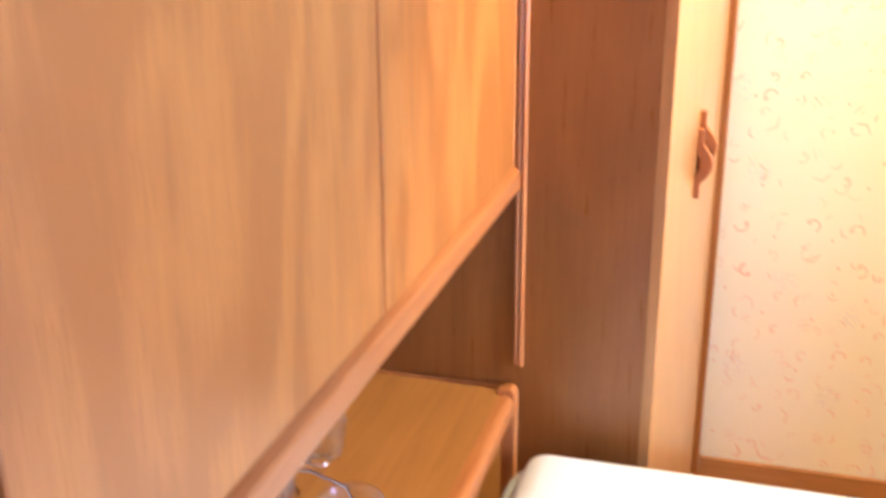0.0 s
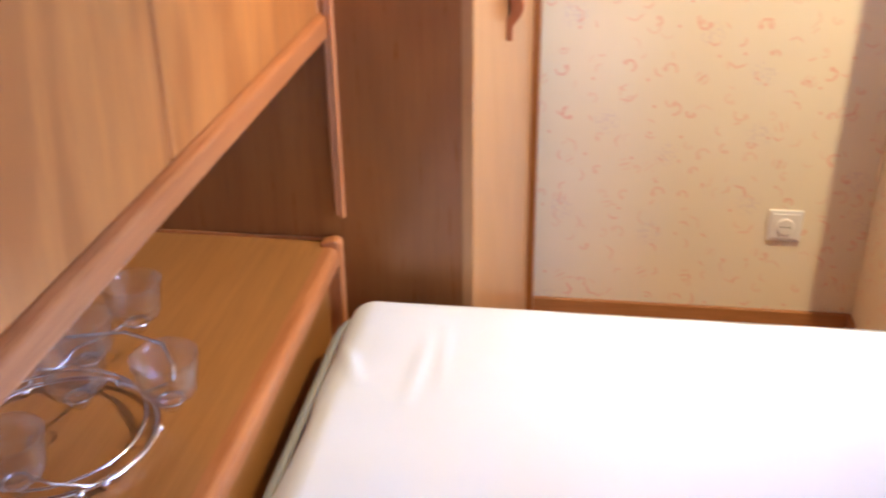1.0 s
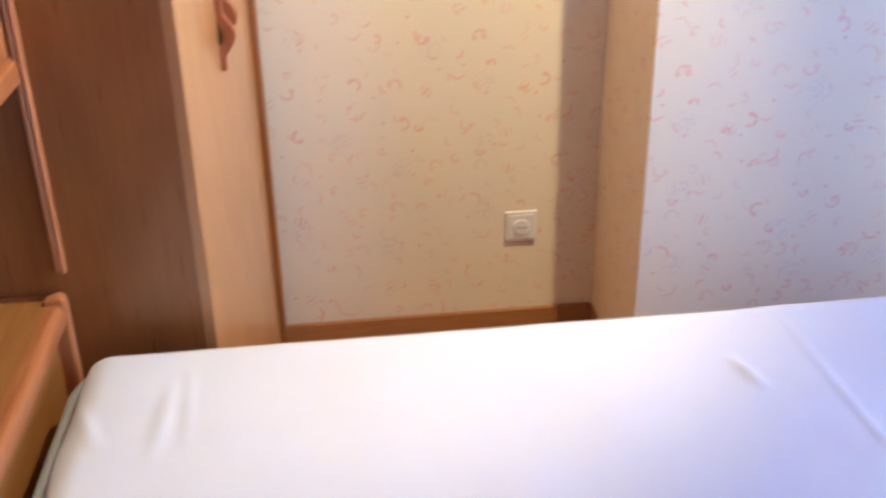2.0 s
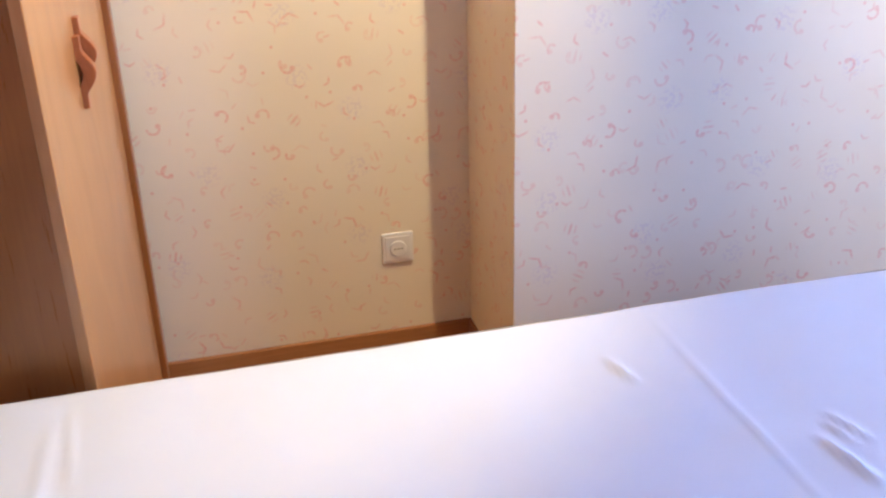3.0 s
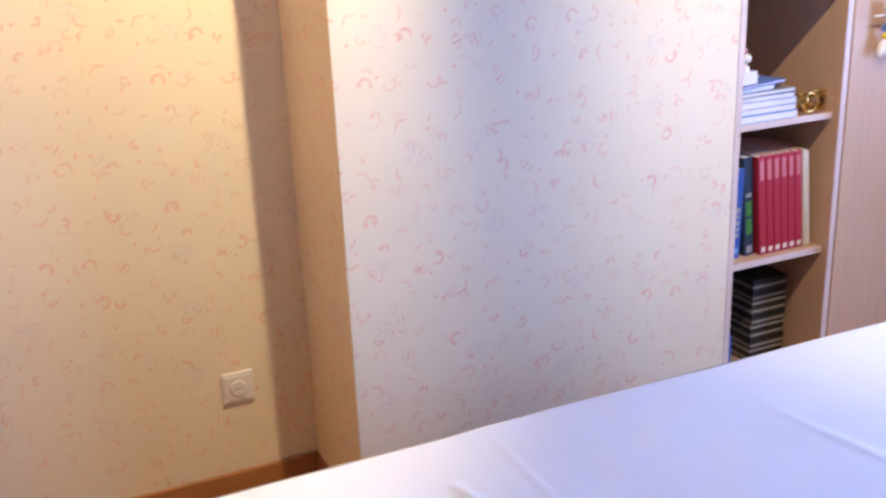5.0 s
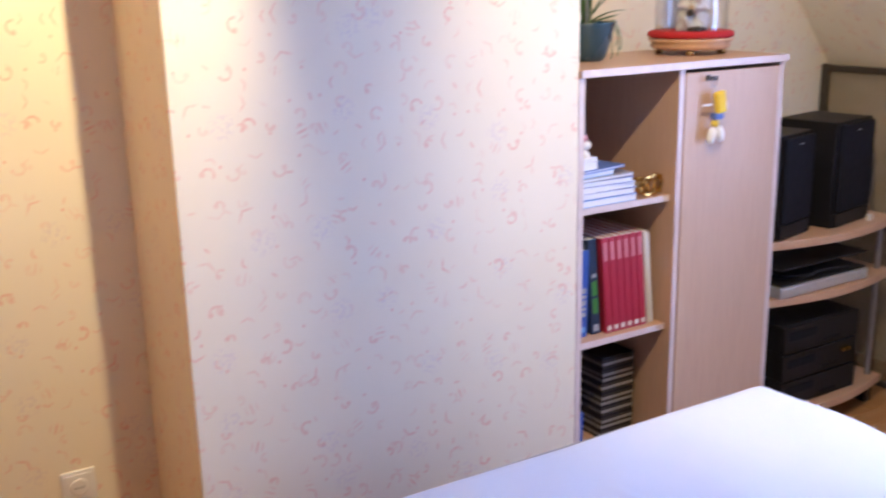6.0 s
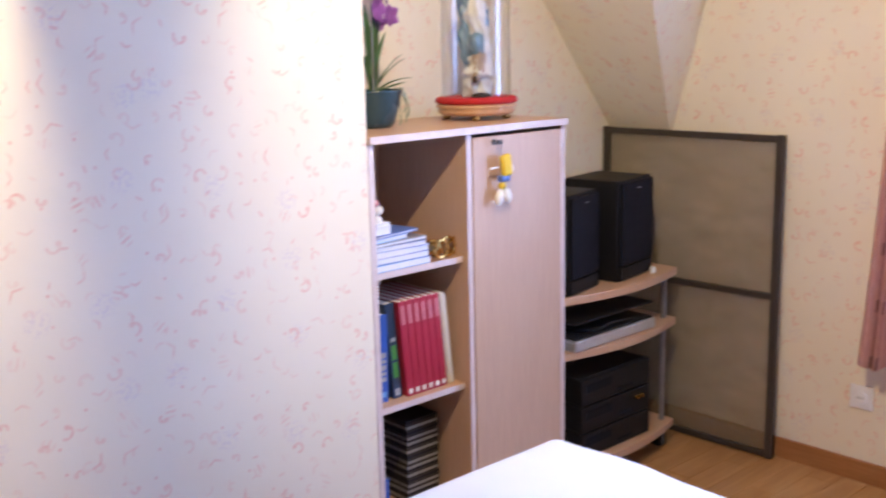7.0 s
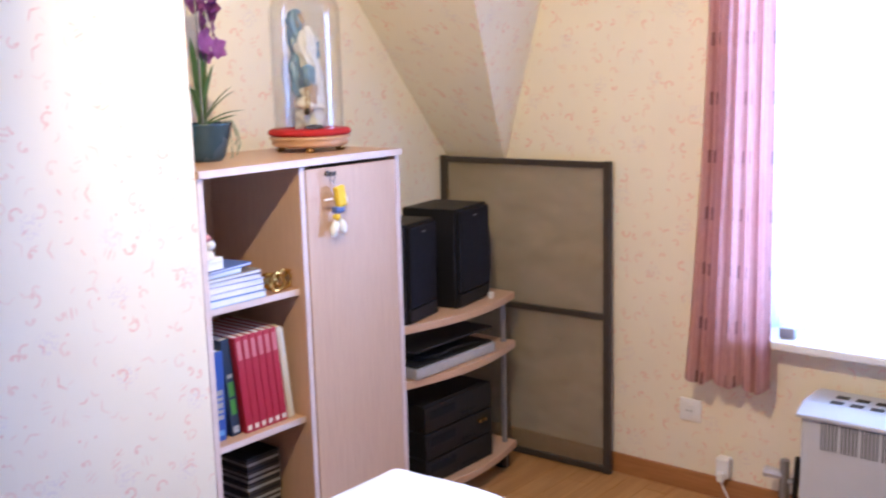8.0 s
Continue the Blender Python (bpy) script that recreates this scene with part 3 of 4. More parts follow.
# ---- sockets ----
def socket(name, m, holes=True):
    """A wall plate that faces -y at the pose's origin."""
    ob = thing(name, (0, 0, 0), "square white plastic wall socket with round insert", "socket", "wall sockets")
    part("plate", box(-0.042, 0.042, -0.008, 0.0, -0.043, 0.043, 0.003), WHITE, ob)
    rim = part("cover_frame", box(-0.034, 0.034, -0.0105, -0.0075, -0.034, 0.034, 0.0015), WHITE, ob)
    disc = lathe([(0.0, 0.0), (0.020, 0.0), (0.022, 0.0015), (0.022, 0.005), (0.0, 0.005)])
    bmesh.ops.transform(disc, matrix=Matrix.Translation((0, -0.0145, 0)) @ Matrix.Rotation(radians(-90), 4, "X"), verts=disc.verts)
    d = part("insert", disc, WHITE, ob)
    for x in (-0.0095, 0.0, 0.0095):
        h = lathe([(0.0, 0.0), (0.0024, 0.0), (0.0024, 0.002), (0.0, 0.002)], seg=10)
        bmesh.ops.transform(h, matrix=Matrix.Translation((x, -0.0155, 0)) @ Matrix.Rotation(radians(-90), 4, "X"), verts=h.verts)
        part("pin_hole", h, DARK, d)
    ob.matrix_basis = m
    return ob


socket("wall_socket", pose(0.46, NORTH, 0.348))
socket("wall_socket", pose(EAST, 1.388, 0.310, rz=-90))
plug = thing("wall_adapter", (EAST, 1.235, 0.12), "small white plug-in adapter low on the wall", "adapter")
part("housing", box(EAST - 0.042, EAST, 1.222, 1.272, 0.088, 0.166, 0.008), WHITE, plug)
part("plug_head", box(EAST - 0.060, EAST - 0.040, 1.232, 1.259, 0.080, 0.116, 0.006), WHITE, plug)
part("lead", tube([(EAST - 0.05, 1.246, 0.084), (EAST - 0.055, 1.226, 0.05), (EAST - 0.05, 1.20, 0.004), (EAST - 0.03, 1.1, 0.0)], 0.003, 6), WHITE, plug)


# ---- fitted bedroom furniture ----
FX = -0.495  # front line of shelf and overhead cupboards
WYS = 1.60  # the wardrobe's side
SH = 0.624
unit = thing("headboard_shelf", (-0.77, 0.6, 0.0), "oak-veneered bedside shelf unit with rounded solid edge", "shelf unit")
part("shelf_board", box(WEST + 0.002, FX - 0.028, -0.7, WYS - 0.002, SH - 0.03, SH), VENEER_FLAT, unit)
nose = [(FX - 0.028, SH - 0.044), (FX - 0.028, SH)] + arc(FX - 0.016, SH - 0.016, 0.016, 90, 0, 6) + arc(FX - 0.012, SH - 0.032, 0.012, 0, -90, 4)
part("edge_moulding", extrude(nose, "y", -0.7, WYS - 0.032), SOLID, unit, "rounded reddish solid-wood edge")
part("front_panel", box(FX - 0.05, FX - 0.024, -0.7, WYS - 0.03, 0.06, SH - 0.044, 0.002), VENEER_FLAT, unit)
part("plinth", box(FX - 0.09, FX - 0.06, -0.7, WYS - 0.004, -0.006, 0.06), SOLID, unit)
post = [(FX - 0.034, 0.0)] + [(FX - 0.034, SH + 0.008)] + arc(FX - 0.010, SH + 0.001, 0.013, 100, 0, 6) + [(FX + 0.003, 0.0)]
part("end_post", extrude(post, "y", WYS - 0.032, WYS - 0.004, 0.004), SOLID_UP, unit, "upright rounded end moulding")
part("back_lip", box(WEST + 0.002, FX - 0.034, WYS - 0.006, WYS - 0.001, SH, SH + 0.006, 0.001), SOLID, unit)

bridge = thing("overhead_cupboard", (-0.77, 0.5, 1.01), "oak-veneered overhead cupboards with plain doors above the shelf", "cupboard")
OZ = 1.010
part("carcass", box(WEST + 0.002, FX - 0.034, -0.7, WYS - 0.002, OZ + 0.012, 2.28), VENEER, bridge)
rail_out = [(FX - 0.034, OZ), (FX - 0.006, OZ)] + arc(FX - 0.008, OZ + 0.008, 0.008, -90, 0, 4) + [(FX, OZ + 0.030)] + arc(FX - 0.008, OZ + 0.032, 0.008, 0, 80, 4) + [(FX - 0.012, OZ + 0.043), (FX - 0.034, OZ + 0.043)]
part("bottom_rail", extrude(rail_out, "y", -0.7, WYS - 0.004), SOLID, bridge, "reddish solid rail with rounded edges")
for y0, y1 in ((-0.66, -0.284), (-0.280, 0.316), (0.320, 0.918), (0.922, 1.566)):
    d = part("cupboard_door", box(FX - 0.030, FX - 0.008, y0, y1, OZ + 0.047, 2.27, 0.003), VENEER, bridge)
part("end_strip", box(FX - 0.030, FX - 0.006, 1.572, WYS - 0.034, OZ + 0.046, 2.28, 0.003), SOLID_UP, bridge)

ward = thing("wardrobe", (-0.6, 1.97, 0.0), "oak-veneered corner wardrobe, its door slightly ajar", "wardrobe")
WFX = -0.248
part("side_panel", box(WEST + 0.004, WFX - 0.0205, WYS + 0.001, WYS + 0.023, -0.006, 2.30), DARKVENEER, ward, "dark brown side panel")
for k, dx in enumerate((-0.004, 0.005)):
    part("trim_bead", extrude([(FX + dx - 0.0042, WYS + 0.0005), (FX + dx - 0.0042, WYS - 0.007)] + arc(FX + dx, WYS - 0.008, 0.0042, 180, 360, 6) + [(FX + dx + 0.0042, WYS + 0.0005)], "z", SH + 0.055 - 0.004 * k, 2.30), SOLID_UP, ward, "twin beads of an upright scribing strip")
part("back_panel", box(WEST + 0.004, -0.98, WYS + 0.022, NORTH - 0.004, -0.006, 2.30), VENEER, ward)
part("top_panel", box(-0.98, WFX - 0.030, WYS + 0.024, NORTH - 0.004, 2.27, 2.30), VENEER, ward)
part("base_panel", box(-0.98, WFX - 0.030, WYS + 0.024, NORTH - 0.004, -0.006, 0.07), SOLID, ward)
turn = Matrix.Translation((WFX, WYS + 0.000, 0)) @ Matrix.Rotation(math.atan2(-0.070, 0.735), 4, "Z")
DW = 0.722
wdoor = part("door", box(-0.022, 0.0, 0.0, DW - 0.034, 0.085, 2.26, 0.002, m=turn), DOORVENEER, ward, "paler oak-veneered door")
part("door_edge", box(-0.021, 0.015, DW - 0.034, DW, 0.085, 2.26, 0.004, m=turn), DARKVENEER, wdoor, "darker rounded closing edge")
part("door_plinth", box(-0.020, 0.001, 0.0, DW, -0.004, 0.080, 0.002, m=turn), SOLID, ward)
# bowed S-shaped pull
HZ0, HZ1, HYC = 0.922, 1.090, 0.345
for nm, dy, z0, z1, out in (("pull", -0.014, HZ0, HZ1 - 0.03, 0.022), ("pull", 0.014, HZ0 + 0.03, HZ1, 0.024)):
    outline = []
    n = 24
    for i in range(n + 1):
        s = i / n
        swell = math.sin(math.pi * max(0.0, min(1.0, (s - 0.20) / 0.60))) ** 1.2
        outline.append((0.011 + out * swell, z0 + (z1 - z0) * s))
    for i in range(n, -1, -1):
        s = i / n
        hollow = math.sin(math.pi * max(0.0, min(1.0, (s - 0.30) / 0.40))) ** 1.6
        outline.append((-0.001 + out * 0.45 * hollow, z0 + (z1 - z0) * s))
    bm = extrude(outline, "y", HYC + dy - 0.011, HYC + dy + 0.011, 0.002)
    bmesh.ops.transform(bm, matrix=turn, verts=bm.verts)
    part("handle", bm, HANDLE, wdoor, "carved bow-shaped wooden handle")


# ---- bed ----
X0, X1, Y0, Y1, BZ = -0.466, 2.000, 0.10, 1.540, 0.555


def fold(x, y, ax, ay, bx, by, height, width):
    """Height of a crease that runs from a to b."""
    dx, dy = bx - ax, by - ay
    l2 = dx * dx + dy * dy
    s = max(0.0, min(1.0, ((x - ax) * dx + (y - ay) * dy) / l2))
    d = math.hypot(x - ax - s * dx, y - ay - s * dy)
    return height * math.exp(-(d / width) ** 2) * (0.35 + 0.65 * math.sin(math.pi * s)) if d < 4 * width else 0.0


CREASES = [(0.620, 1.345, 0.640, 1.262, 0.007, 0.0075), (0.890, 1.092, 0.912, 1.018, 0.008, 0.007), (0.840, 1.040, 0.860, 0.920, 0.009, 0.008), (0.872, 1.075, 0.885, 1.02, 0.006, 0.0065),
           (0.756, 1.46, 0.762, 0.80, 0.0024, 0.0055), (1.30, 1.30, 1.36, 0.95, 0.003, 0.012), (-0.449, 1.37, -0.395, 1.25, 0.005, 0.010), (-0.462, 1.26, -0.470, 1.10, 0.005, 0.012), (-0.275, 1.44, -0.262, 1.24, 0.0025, 0.008), (-0.30, 1.40, -0.31, 1.2, 0.003, 0.012)]


def bed_surface():
    """Quilted mattress wrapped in a sheet: rounded box, finely divided, with soft dips and creases."""
    bm = bmesh.new()
    nx, ny, r, drop = 330, 200, 0.055, 0.20
    cols, rows_ = [], []

    def axis(a, b, n):
        # arc length over drop, rounded edge, top, rounded edge, drop
        edge = r * math.pi / 2
        total = 2 * (drop - r) + 2 * edge + (b - a - 2 * r)
        out = []
        for i in range(n + 1):
            s = total * i / n
            if s < drop - r:
                out.append((a, -(drop - s)))
            elif s < drop - r + edge:
                t = (s - drop + r) / r
                out.append((a + r - r * math.cos(t), -r + r * math.sin(t)))
            elif s < drop - r + edge + b - a - 2 * r:
                out.append((a + r + s - (drop - r + edge), 0.0))
            elif s < total - drop + r:
                t = (s - (total - drop + r - edge)) / r
                out.append((b - r + r * math.sin(t), -r + r * math.cos(t)))
            else:
                out.append((b, -(drop - (total - s))))
        return out

    ax, ay = axis(X0, X1, nx), axis(Y0, Y1, ny)
    grid = []
    for j, (y, hy) in enumerate(ay):
        row = []
        for i, (x, hx) in enumerate(ax):
            dz = max(hx + hy, -drop)
            # round the corners seen from above
            ccx = min(max(x, X0 + 0.12), X1 - 0.095)
            ccy = min(max(y, Y0 + 0.10), Y1 - (0.10 if x < 0 else 0.095))
            px, py = x, y
            rad = 0.12 if x < 0 else 0.095
            d = math.hypot(x - ccx, y - ccy)
            if d > rad:
                px, py = ccx + (x - ccx) * rad / d, ccy + (y - ccy) * rad / d
            if px > X1 - 0.25:
                px += 0.028 * math.exp(-((py - 1.28) / 0.14) ** 2) * (px - X1 + 0.25) / 0.25
            wob = 0.006 * noise.noise((px * 2.2, py * 2.2, 1.7)) + 0.0022 * noise.noise((px * 9, py * 9, 4.1))
            z = BZ + dz + wob + sum(fold(px, py, *c) for c in CREASES)
            if dz < -0.02:
                k = 0.010 * noise.noise((px * 7, py * 7, dz * 3))
                cx, cy = (X0 + X1) / 2, (Y0 + Y1) / 2
                px += k * (1 if px > cx else -1) * (1 if abs(px - cx) > 1.1 else 0)
                py += k * (1 if py > cy else -1) * (1 if abs(py - cy) > 0.6 else 0)
            row.append(bm.verts.new((px, py, z)))
        grid.append(row)
    for j in range(ny):
        for i in range(nx):
            bm.faces.new((grid[j][i], grid[j][i + 1], grid[j + 1][i + 1], grid[j + 1][i]))
    return bm


bed = thing("bed", (0.75, 0.8, 0.0), "wide low bed made up with a smooth white fitted sheet", "bed")
part("fitted_sheet", bed_surface(), SHEET, bed, "white cotton sheet with a few creases", smooth=True)
part("mattress", box(X0 + 0.012, X1 - 0.012, Y0 + 0.012, Y1 - 0.012, 0.27, 0.47, 0.05), PIPING, bed)
loop = [(x, y, BZ - 0.033) for x, y in arc(X0 + 0.12, Y1 - 0.12, 0.124, 180, 90, 8) + arc(X1 - 0.095, Y1 - 0.095, 0.099, 90, 0, 8) + arc(X1 - 0.10, Y0 + 0.10, 0.104, 0, -90, 8) + arc(X0 + 0.12, Y0 + 0.12, 0.124, -90, -180, 8)]
part("piping", tube(loop, 0.007, 8, closed=True), PIPING, bed, "grey piped mattress edge")
part("bed_base", box(X0 + 0.02, X1 - 0.02, Y0 + 0.02, Y1 - 0.02, 0.10, 0.268, 0.01), BEECH_FLAT, bed)
for x in (X0 + 0.12, X1 - 0.12):
    for y in (Y0 + 0.12, Y1 - 0.12):
        part("leg", tube([(x, y, -0.006), (x, y, 0.10)], 0.025, 12), BLACK, bed)


# ---- candle holder on the shelf ----
CC, R = (-0.742, 0.962), 0.134
holder = thing("candle_holder", (CC[0], CC[1], SH), "chrome wire candle holder with clear glass cups", "candle holder")


def circle(x, y, r, z, n=40, rise=0.0):
    return [(x + r * math.cos(2 * math.pi * i / n), y + r * math.sin(2 * math.pi * i / n), z + rise * math.sin(2 * math.pi * i / n)) for i in range(n)]


part("base_ring", tube(circle(CC[0], CC[1], R, SH + 0.010, 56), 0.0042, 10, closed=True), CHROME, holder, smooth=True)
part("base_ring", tube(circle(CC[0] - 0.006, CC[1] + 0.004, R * 0.93, SH + 0.022, 56, 0.006), 0.0022, 10, closed=True), CHROME, holder, smooth=True)
for a in (-52, -38, 15, 75, 135, 195, 255):
    a = math.radians(a)
    part("ball_foot", lathe([(0, 0), (0.005, 0.001), (0.0082, 0.007), (0.005, 0.013), (0, 0.014)], (CC[0] + R * math.cos(a), CC[1] + R * math.sin(a), SH), 14), CHROME, holder, smooth=True)
CUPS = [(-0.713, 1.182, 0.070), (-0.712, 0.985, 0.072), (-0.588, 0.996, 0.070), (-0.708, 0.812, 0.070), (-0.748, 1.085, 0.062), (-0.840, 0.985, 0.066), (-0.835, 0.860, 0.070)]
bowl = [(0.0, -0.030), (0.007, -0.029), (0.013, -0.022), (0.014, -0.010), (0.024, -0.006), (0.0335, 0.000), (0.0385, 0.010), (0.0405, 0.024), (0.0425, 0.042), (0.0445, 0.056), (0.0444, 0.0582),
        (0.0430, 0.0575), (0.0408, 0.042), (0.0388, 0.026), (0.0360, 0.014), (0.029, 0.007), (0.0, 0.004)]
for x, y, h in CUPS:
    part("cup_ring", tube(circle(x, y, 0.0165, SH + h - 0.012, 24), 0.0022, 8, closed=True), CHROME, holder, smooth=True)
    a = math.atan2(y - CC[1], x - CC[0])
    fx, fy = CC[0] + R * math.cos(a + 0.7), CC[1] + R * math.sin(a + 0.7)
    ex, ey = x + 0.0165 * math.cos(a + 2.0), y + 0.0165 * math.sin(a + 2.0)
    mx, my = (fx + ex) / 2 + 0.03 * math.cos(a + 1.2), (fy + ey) / 2 + 0.03 * math.sin(a + 1.2)
    part("wire", tube([(fx, fy, SH + 0.012), ((fx * 2 + mx) / 3, (fy * 2 + my) / 3, SH + 0.018), (mx, my, SH + 0.03), ((ex * 2 + mx) / 3, (ey * 2 + my) / 3, SH + (h - 0.012) * 0.75), (ex, ey, SH + h - 0.012)], 0.0026, 8), CHROME, holder, smooth=True)
    part("glass_cup", lathe(bowl, (x, y, SH + h), 28), CUP, holder, "clear glass tea-light cup", smooth=True).visible_shadow = False
arch = [(-0.79, 1.10, SH + 0.075), (-0.70, 1.115, SH + 0.082), (-0.63, 1.085, SH + 0.085), (-0.600, 1.045, SH + 0.082), (-0.592, 1.020, SH + 0.070)]
part("wire_arch", tube(arch, 0.0030, 8), CHROME, holder, smooth=True)
# ---- storage cabinet and what is in it ----
CX0, CX1, CY0, CY1, CZ = 1.755, 2.546, 1.982, 2.400, 1.322
DIV = 2.118
cab = thing("storage_cabinet", (2.155, 2.16, 0.0), "beech laminate cabinet with open shelves and one plain door", "cabinet")
part("top_board", box(CX0 - 0.002, CX1 + 0.004, CY0 - 0.012, CY1, CZ - 0.020, CZ, 0.002), [BEECH_FLAT], cab)
part("top_edge", box(CX0 - 0.002, CX1 + 0.004, CY0 - 0.0145, CY0 - 0.012, CZ - 0.020, CZ), EDGING, cab, "pale front edging")
part("side", box(CX0, CX0 + 0.018, CY0, CY1, -0.006, CZ - 0.023), BEECH, cab)
part("side", box(CX1 - 0.018, CX1, CY0, CY1, -0.006, CZ - 0.023), BEECH, cab)
part("divider", box(DIV, DIV + 0.018, CY0 + 0.002, CY1, 0.06, CZ - 0.023), BEECH, cab)
part("side_edge", box(CX0, CX0 + 0.018, CY0 - 0.0025, CY0, 0.0, CZ - 0.023), EDGING, cab)
part("side_edge", box(CX1 - 0.018, CX1, CY0 - 0.0025, CY0, 0.0, CZ - 0.023), EDGING, cab)
part("divider_edge", box(DIV, DIV + 0.018, CY0 - 0.0005, CY0 + 0.002, 0.06, CZ - 0.023), EDGING, cab)
part("back", box(CX0 + 0.018, CX1 - 0.018, CY1 - 0.006, CY1, 0.06, CZ - 0.023), BEECH, cab)
RECESS = 0.026
for z in (0.939, 0.544, 0.166):
    s = part("shelf", box(CX0 + 0.018, DIV, CY0 + RECESS + 0.0025, CY1 - 0.006, z - 0.018, z), BEECH_FLAT, cab)
    part("shelf_edge", box(CX0 + 0.018, DIV, CY0 + RECESS, CY0 + RECESS + 0.0025, z - 0.018, z), EDGING, s)
door = part("door", box(DIV + 0.021, CX1 - 0.021, CY0 - 0.004, CY0 + 0.014, 0.064, CZ - 0.033, 0.0015), BEECH, cab)
lock = lathe([(0.0, 0), (0.009, 0), (0.009, 0.004), (0.0, 0.005)], seg=16)
KX, KZ = 2.224, 1.272
bmesh.ops.transform(lock, matrix=Matrix.Translation((KX, CY0 - 0.004, KZ)) @ Matrix.Rotation(radians(90), 4, "X"), verts=lock.verts)
part("lock", lock, BRONZE, door, "round metal lock")
part("plinth", box(CX0 + 0.018, CX1 - 0.018, CY0 + 0.03, CY0 + 0.045, -0.006, 0.058), BEECH_FLAT, cab)


def ball(c, r, bm=None, seg=12):
    b = bm or bmesh.new()
    m = Matrix.Translation(c) @ Matrix.Diagonal((*(r if isinstance(r, tuple) else (r, r, r)), 1))
    bmesh.ops.create_uvsphere(b, u_segments=seg, v_segments=seg // 2 + 2, radius=1, matrix=m)
    return b


KY = CY0 - 0.004
fob = thing("key_with_fob", (KX, KY, KZ), "small key with plush yellow and white fob in the lock", "key ring")
part("key_bow", box(KX - 0.016, KX + 0.016, KY - 0.030, KY - 0.026, KZ - 0.007, KZ + 0.008, 0.003), BRONZE, fob)
part("key_stem", tube([(KX, KY - 0.001, KZ), (KX, KY - 0.028, KZ)], 0.003, 8), STEEL, fob)
part("split_ring", tube([(KX + 0.011 * math.cos(k * 0.4), KY - 0.028, KZ - 0.017 + 0.011 * math.sin(k * 0.4)) for k in range(16)], 0.0012, 6, closed=True), STEEL, fob)
part("chain", tube([(KX + 0.002, KY - 0.028, KZ - 0.026), (KX + 0.004, KY - 0.030, KZ - 0.05)], 0.0018, 6), CHROME, fob)
part("plush_block", box(KX - 0.010, KX + 0.034, KY - 0.044, KY - 0.022, KZ - 0.120, KZ - 0.046, 0.007, m=Matrix.Translation((KX, KY, KZ)) @ Matrix.Rotation(radians(-10), 4, "Y") @ Matrix.Translation((-KX, -KY, -KZ))), YELLOW, fob, "yellow plush block")
part("blue_band", box(KX - 0.006, KX + 0.040, KY - 0.043, KY - 0.018, KZ - 0.136, KZ - 0.114, 0.006), INKBLUE, fob)
part("side_tag", box(KX - 0.052, KX - 0.008, KY - 0.032, KY - 0.027, KZ - 0.089, KZ - 0.082, 0.002), PLUSH, fob)
part("white_tuft", ball((KX + 0.050, KY - 0.03, KZ - 0.096), (0.012, 0.012, 0.022)), PLUSH, fob, smooth=True)
part("yellow_tuft", ball((KX + 0.008, KY - 0.03, KZ - 0.150), (0.016, 0.013, 0.013)), YELLOW, fob, smooth=True)
for dx, dz, tilt in ((-0.006, -0.190, 16), (0.034, -0.186, -18)):
    b = ball((0, 0, 0), (0.017, 0.014, 0.029))
    bmesh.ops.transform(b, matrix=Matrix.Translation((KX + dx, KY - 0.03, KZ + dz)) @ Matrix.Rotation(radians(tilt), 4, "Y"), verts=b.verts)
    part("white_pompom", b, PLUSH, fob, "white plush pompom", smooth=True)
part("cord", tube([(KX + 0.008, KY - 0.03, KZ - 0.135), (KX + 0.004, KY - 0.03, KZ - 0.155), (KX - 0.004, KY - 0.03, KZ - 0.168)], 0.004, 6), PLUSH, fob)
fob.scale = (0.82, 0.9, 0.86)


def book(name, x, w, h, d, z, lean, material, label, y=2.05, bands=(), category="book", group="books in the cabinet"):
    """Upright book, spine to the room; it leans by degrees about its foot."""
    m = Matrix.Translation((x, y, z)) @ Matrix.Rotation(radians(lean), 4, "Y")
    ob = new(name)
    ob.matrix_world = m
    ORIGIN[ob] = Vector()
    tagged(ob, label, category, group)
    c = box(0, w, 0, 0.006, 0, h, 0.002)
    part("spine", c, material, ob)
    bm = box(0, 0.0022, 0.006, d, 0, h, 0.0008)
    part("cover_board", bm, material, ob)
    part("cover_board", box(w - 0.0022, w, 0.006, d, 0, h, 0.0008), material, ob)
    part("page_block", box(0.0024, w - 0.0024, 0.0062, d - 0.003, 0.003, h - 0.003), PAGES, ob)
    for z0, z1, mm in bands:
        part("label_bar", box(w * 0.22, w * 0.78, -0.0006, 0.0012, z0 * h, z1 * h), mm, ob)
    return ob


SZ = 0.544
FADED = plain("faded_pink_print", (0.52, 0.17, 0.20), 0.5)
book("book", 1.782, 0.026, 0.285, 0.21, SZ, 0, DEEPBLUE, "tall dark blue book among the shelf books", bands=((0.25, 0.7, SKYBLUE),))
book("book", 1.815, 0.038, 0.262, 0.21, SZ, 1, NAVY, "thick blue book with pale spine lettering", bands=((0.24, 0.29, PALECASE), (0.31, 0.35, PALECASE), (0.37, 0.43, PALECASE), (0.45, 0.49, PALECASE), (0.51, 0.57, PALECASE), (0.06, 0.12, SKYBLUE)))
book("book", 1.872, 0.034, 0.290, 0.21, SZ, -4.5, DEEPBLUE, "dark book with a green lower spine", bands=((0.22, 0.38, GREEN), (0.41, 0.56, GREEN), (0.60, 0.64, PALECASE), (0.03, 0.1, PALECASE)))
for i in range(6):
    book("magazine_file", 1.915 + 0.0262 * i, 0.0245, 0.292, 0.225, SZ, -5.5, REDCOVER, "crimson volume of a matching leaning series", y=2.035, bands=((0.76, 0.955, FADED), (0.025, 0.075, IVORY)), group="crimson series")
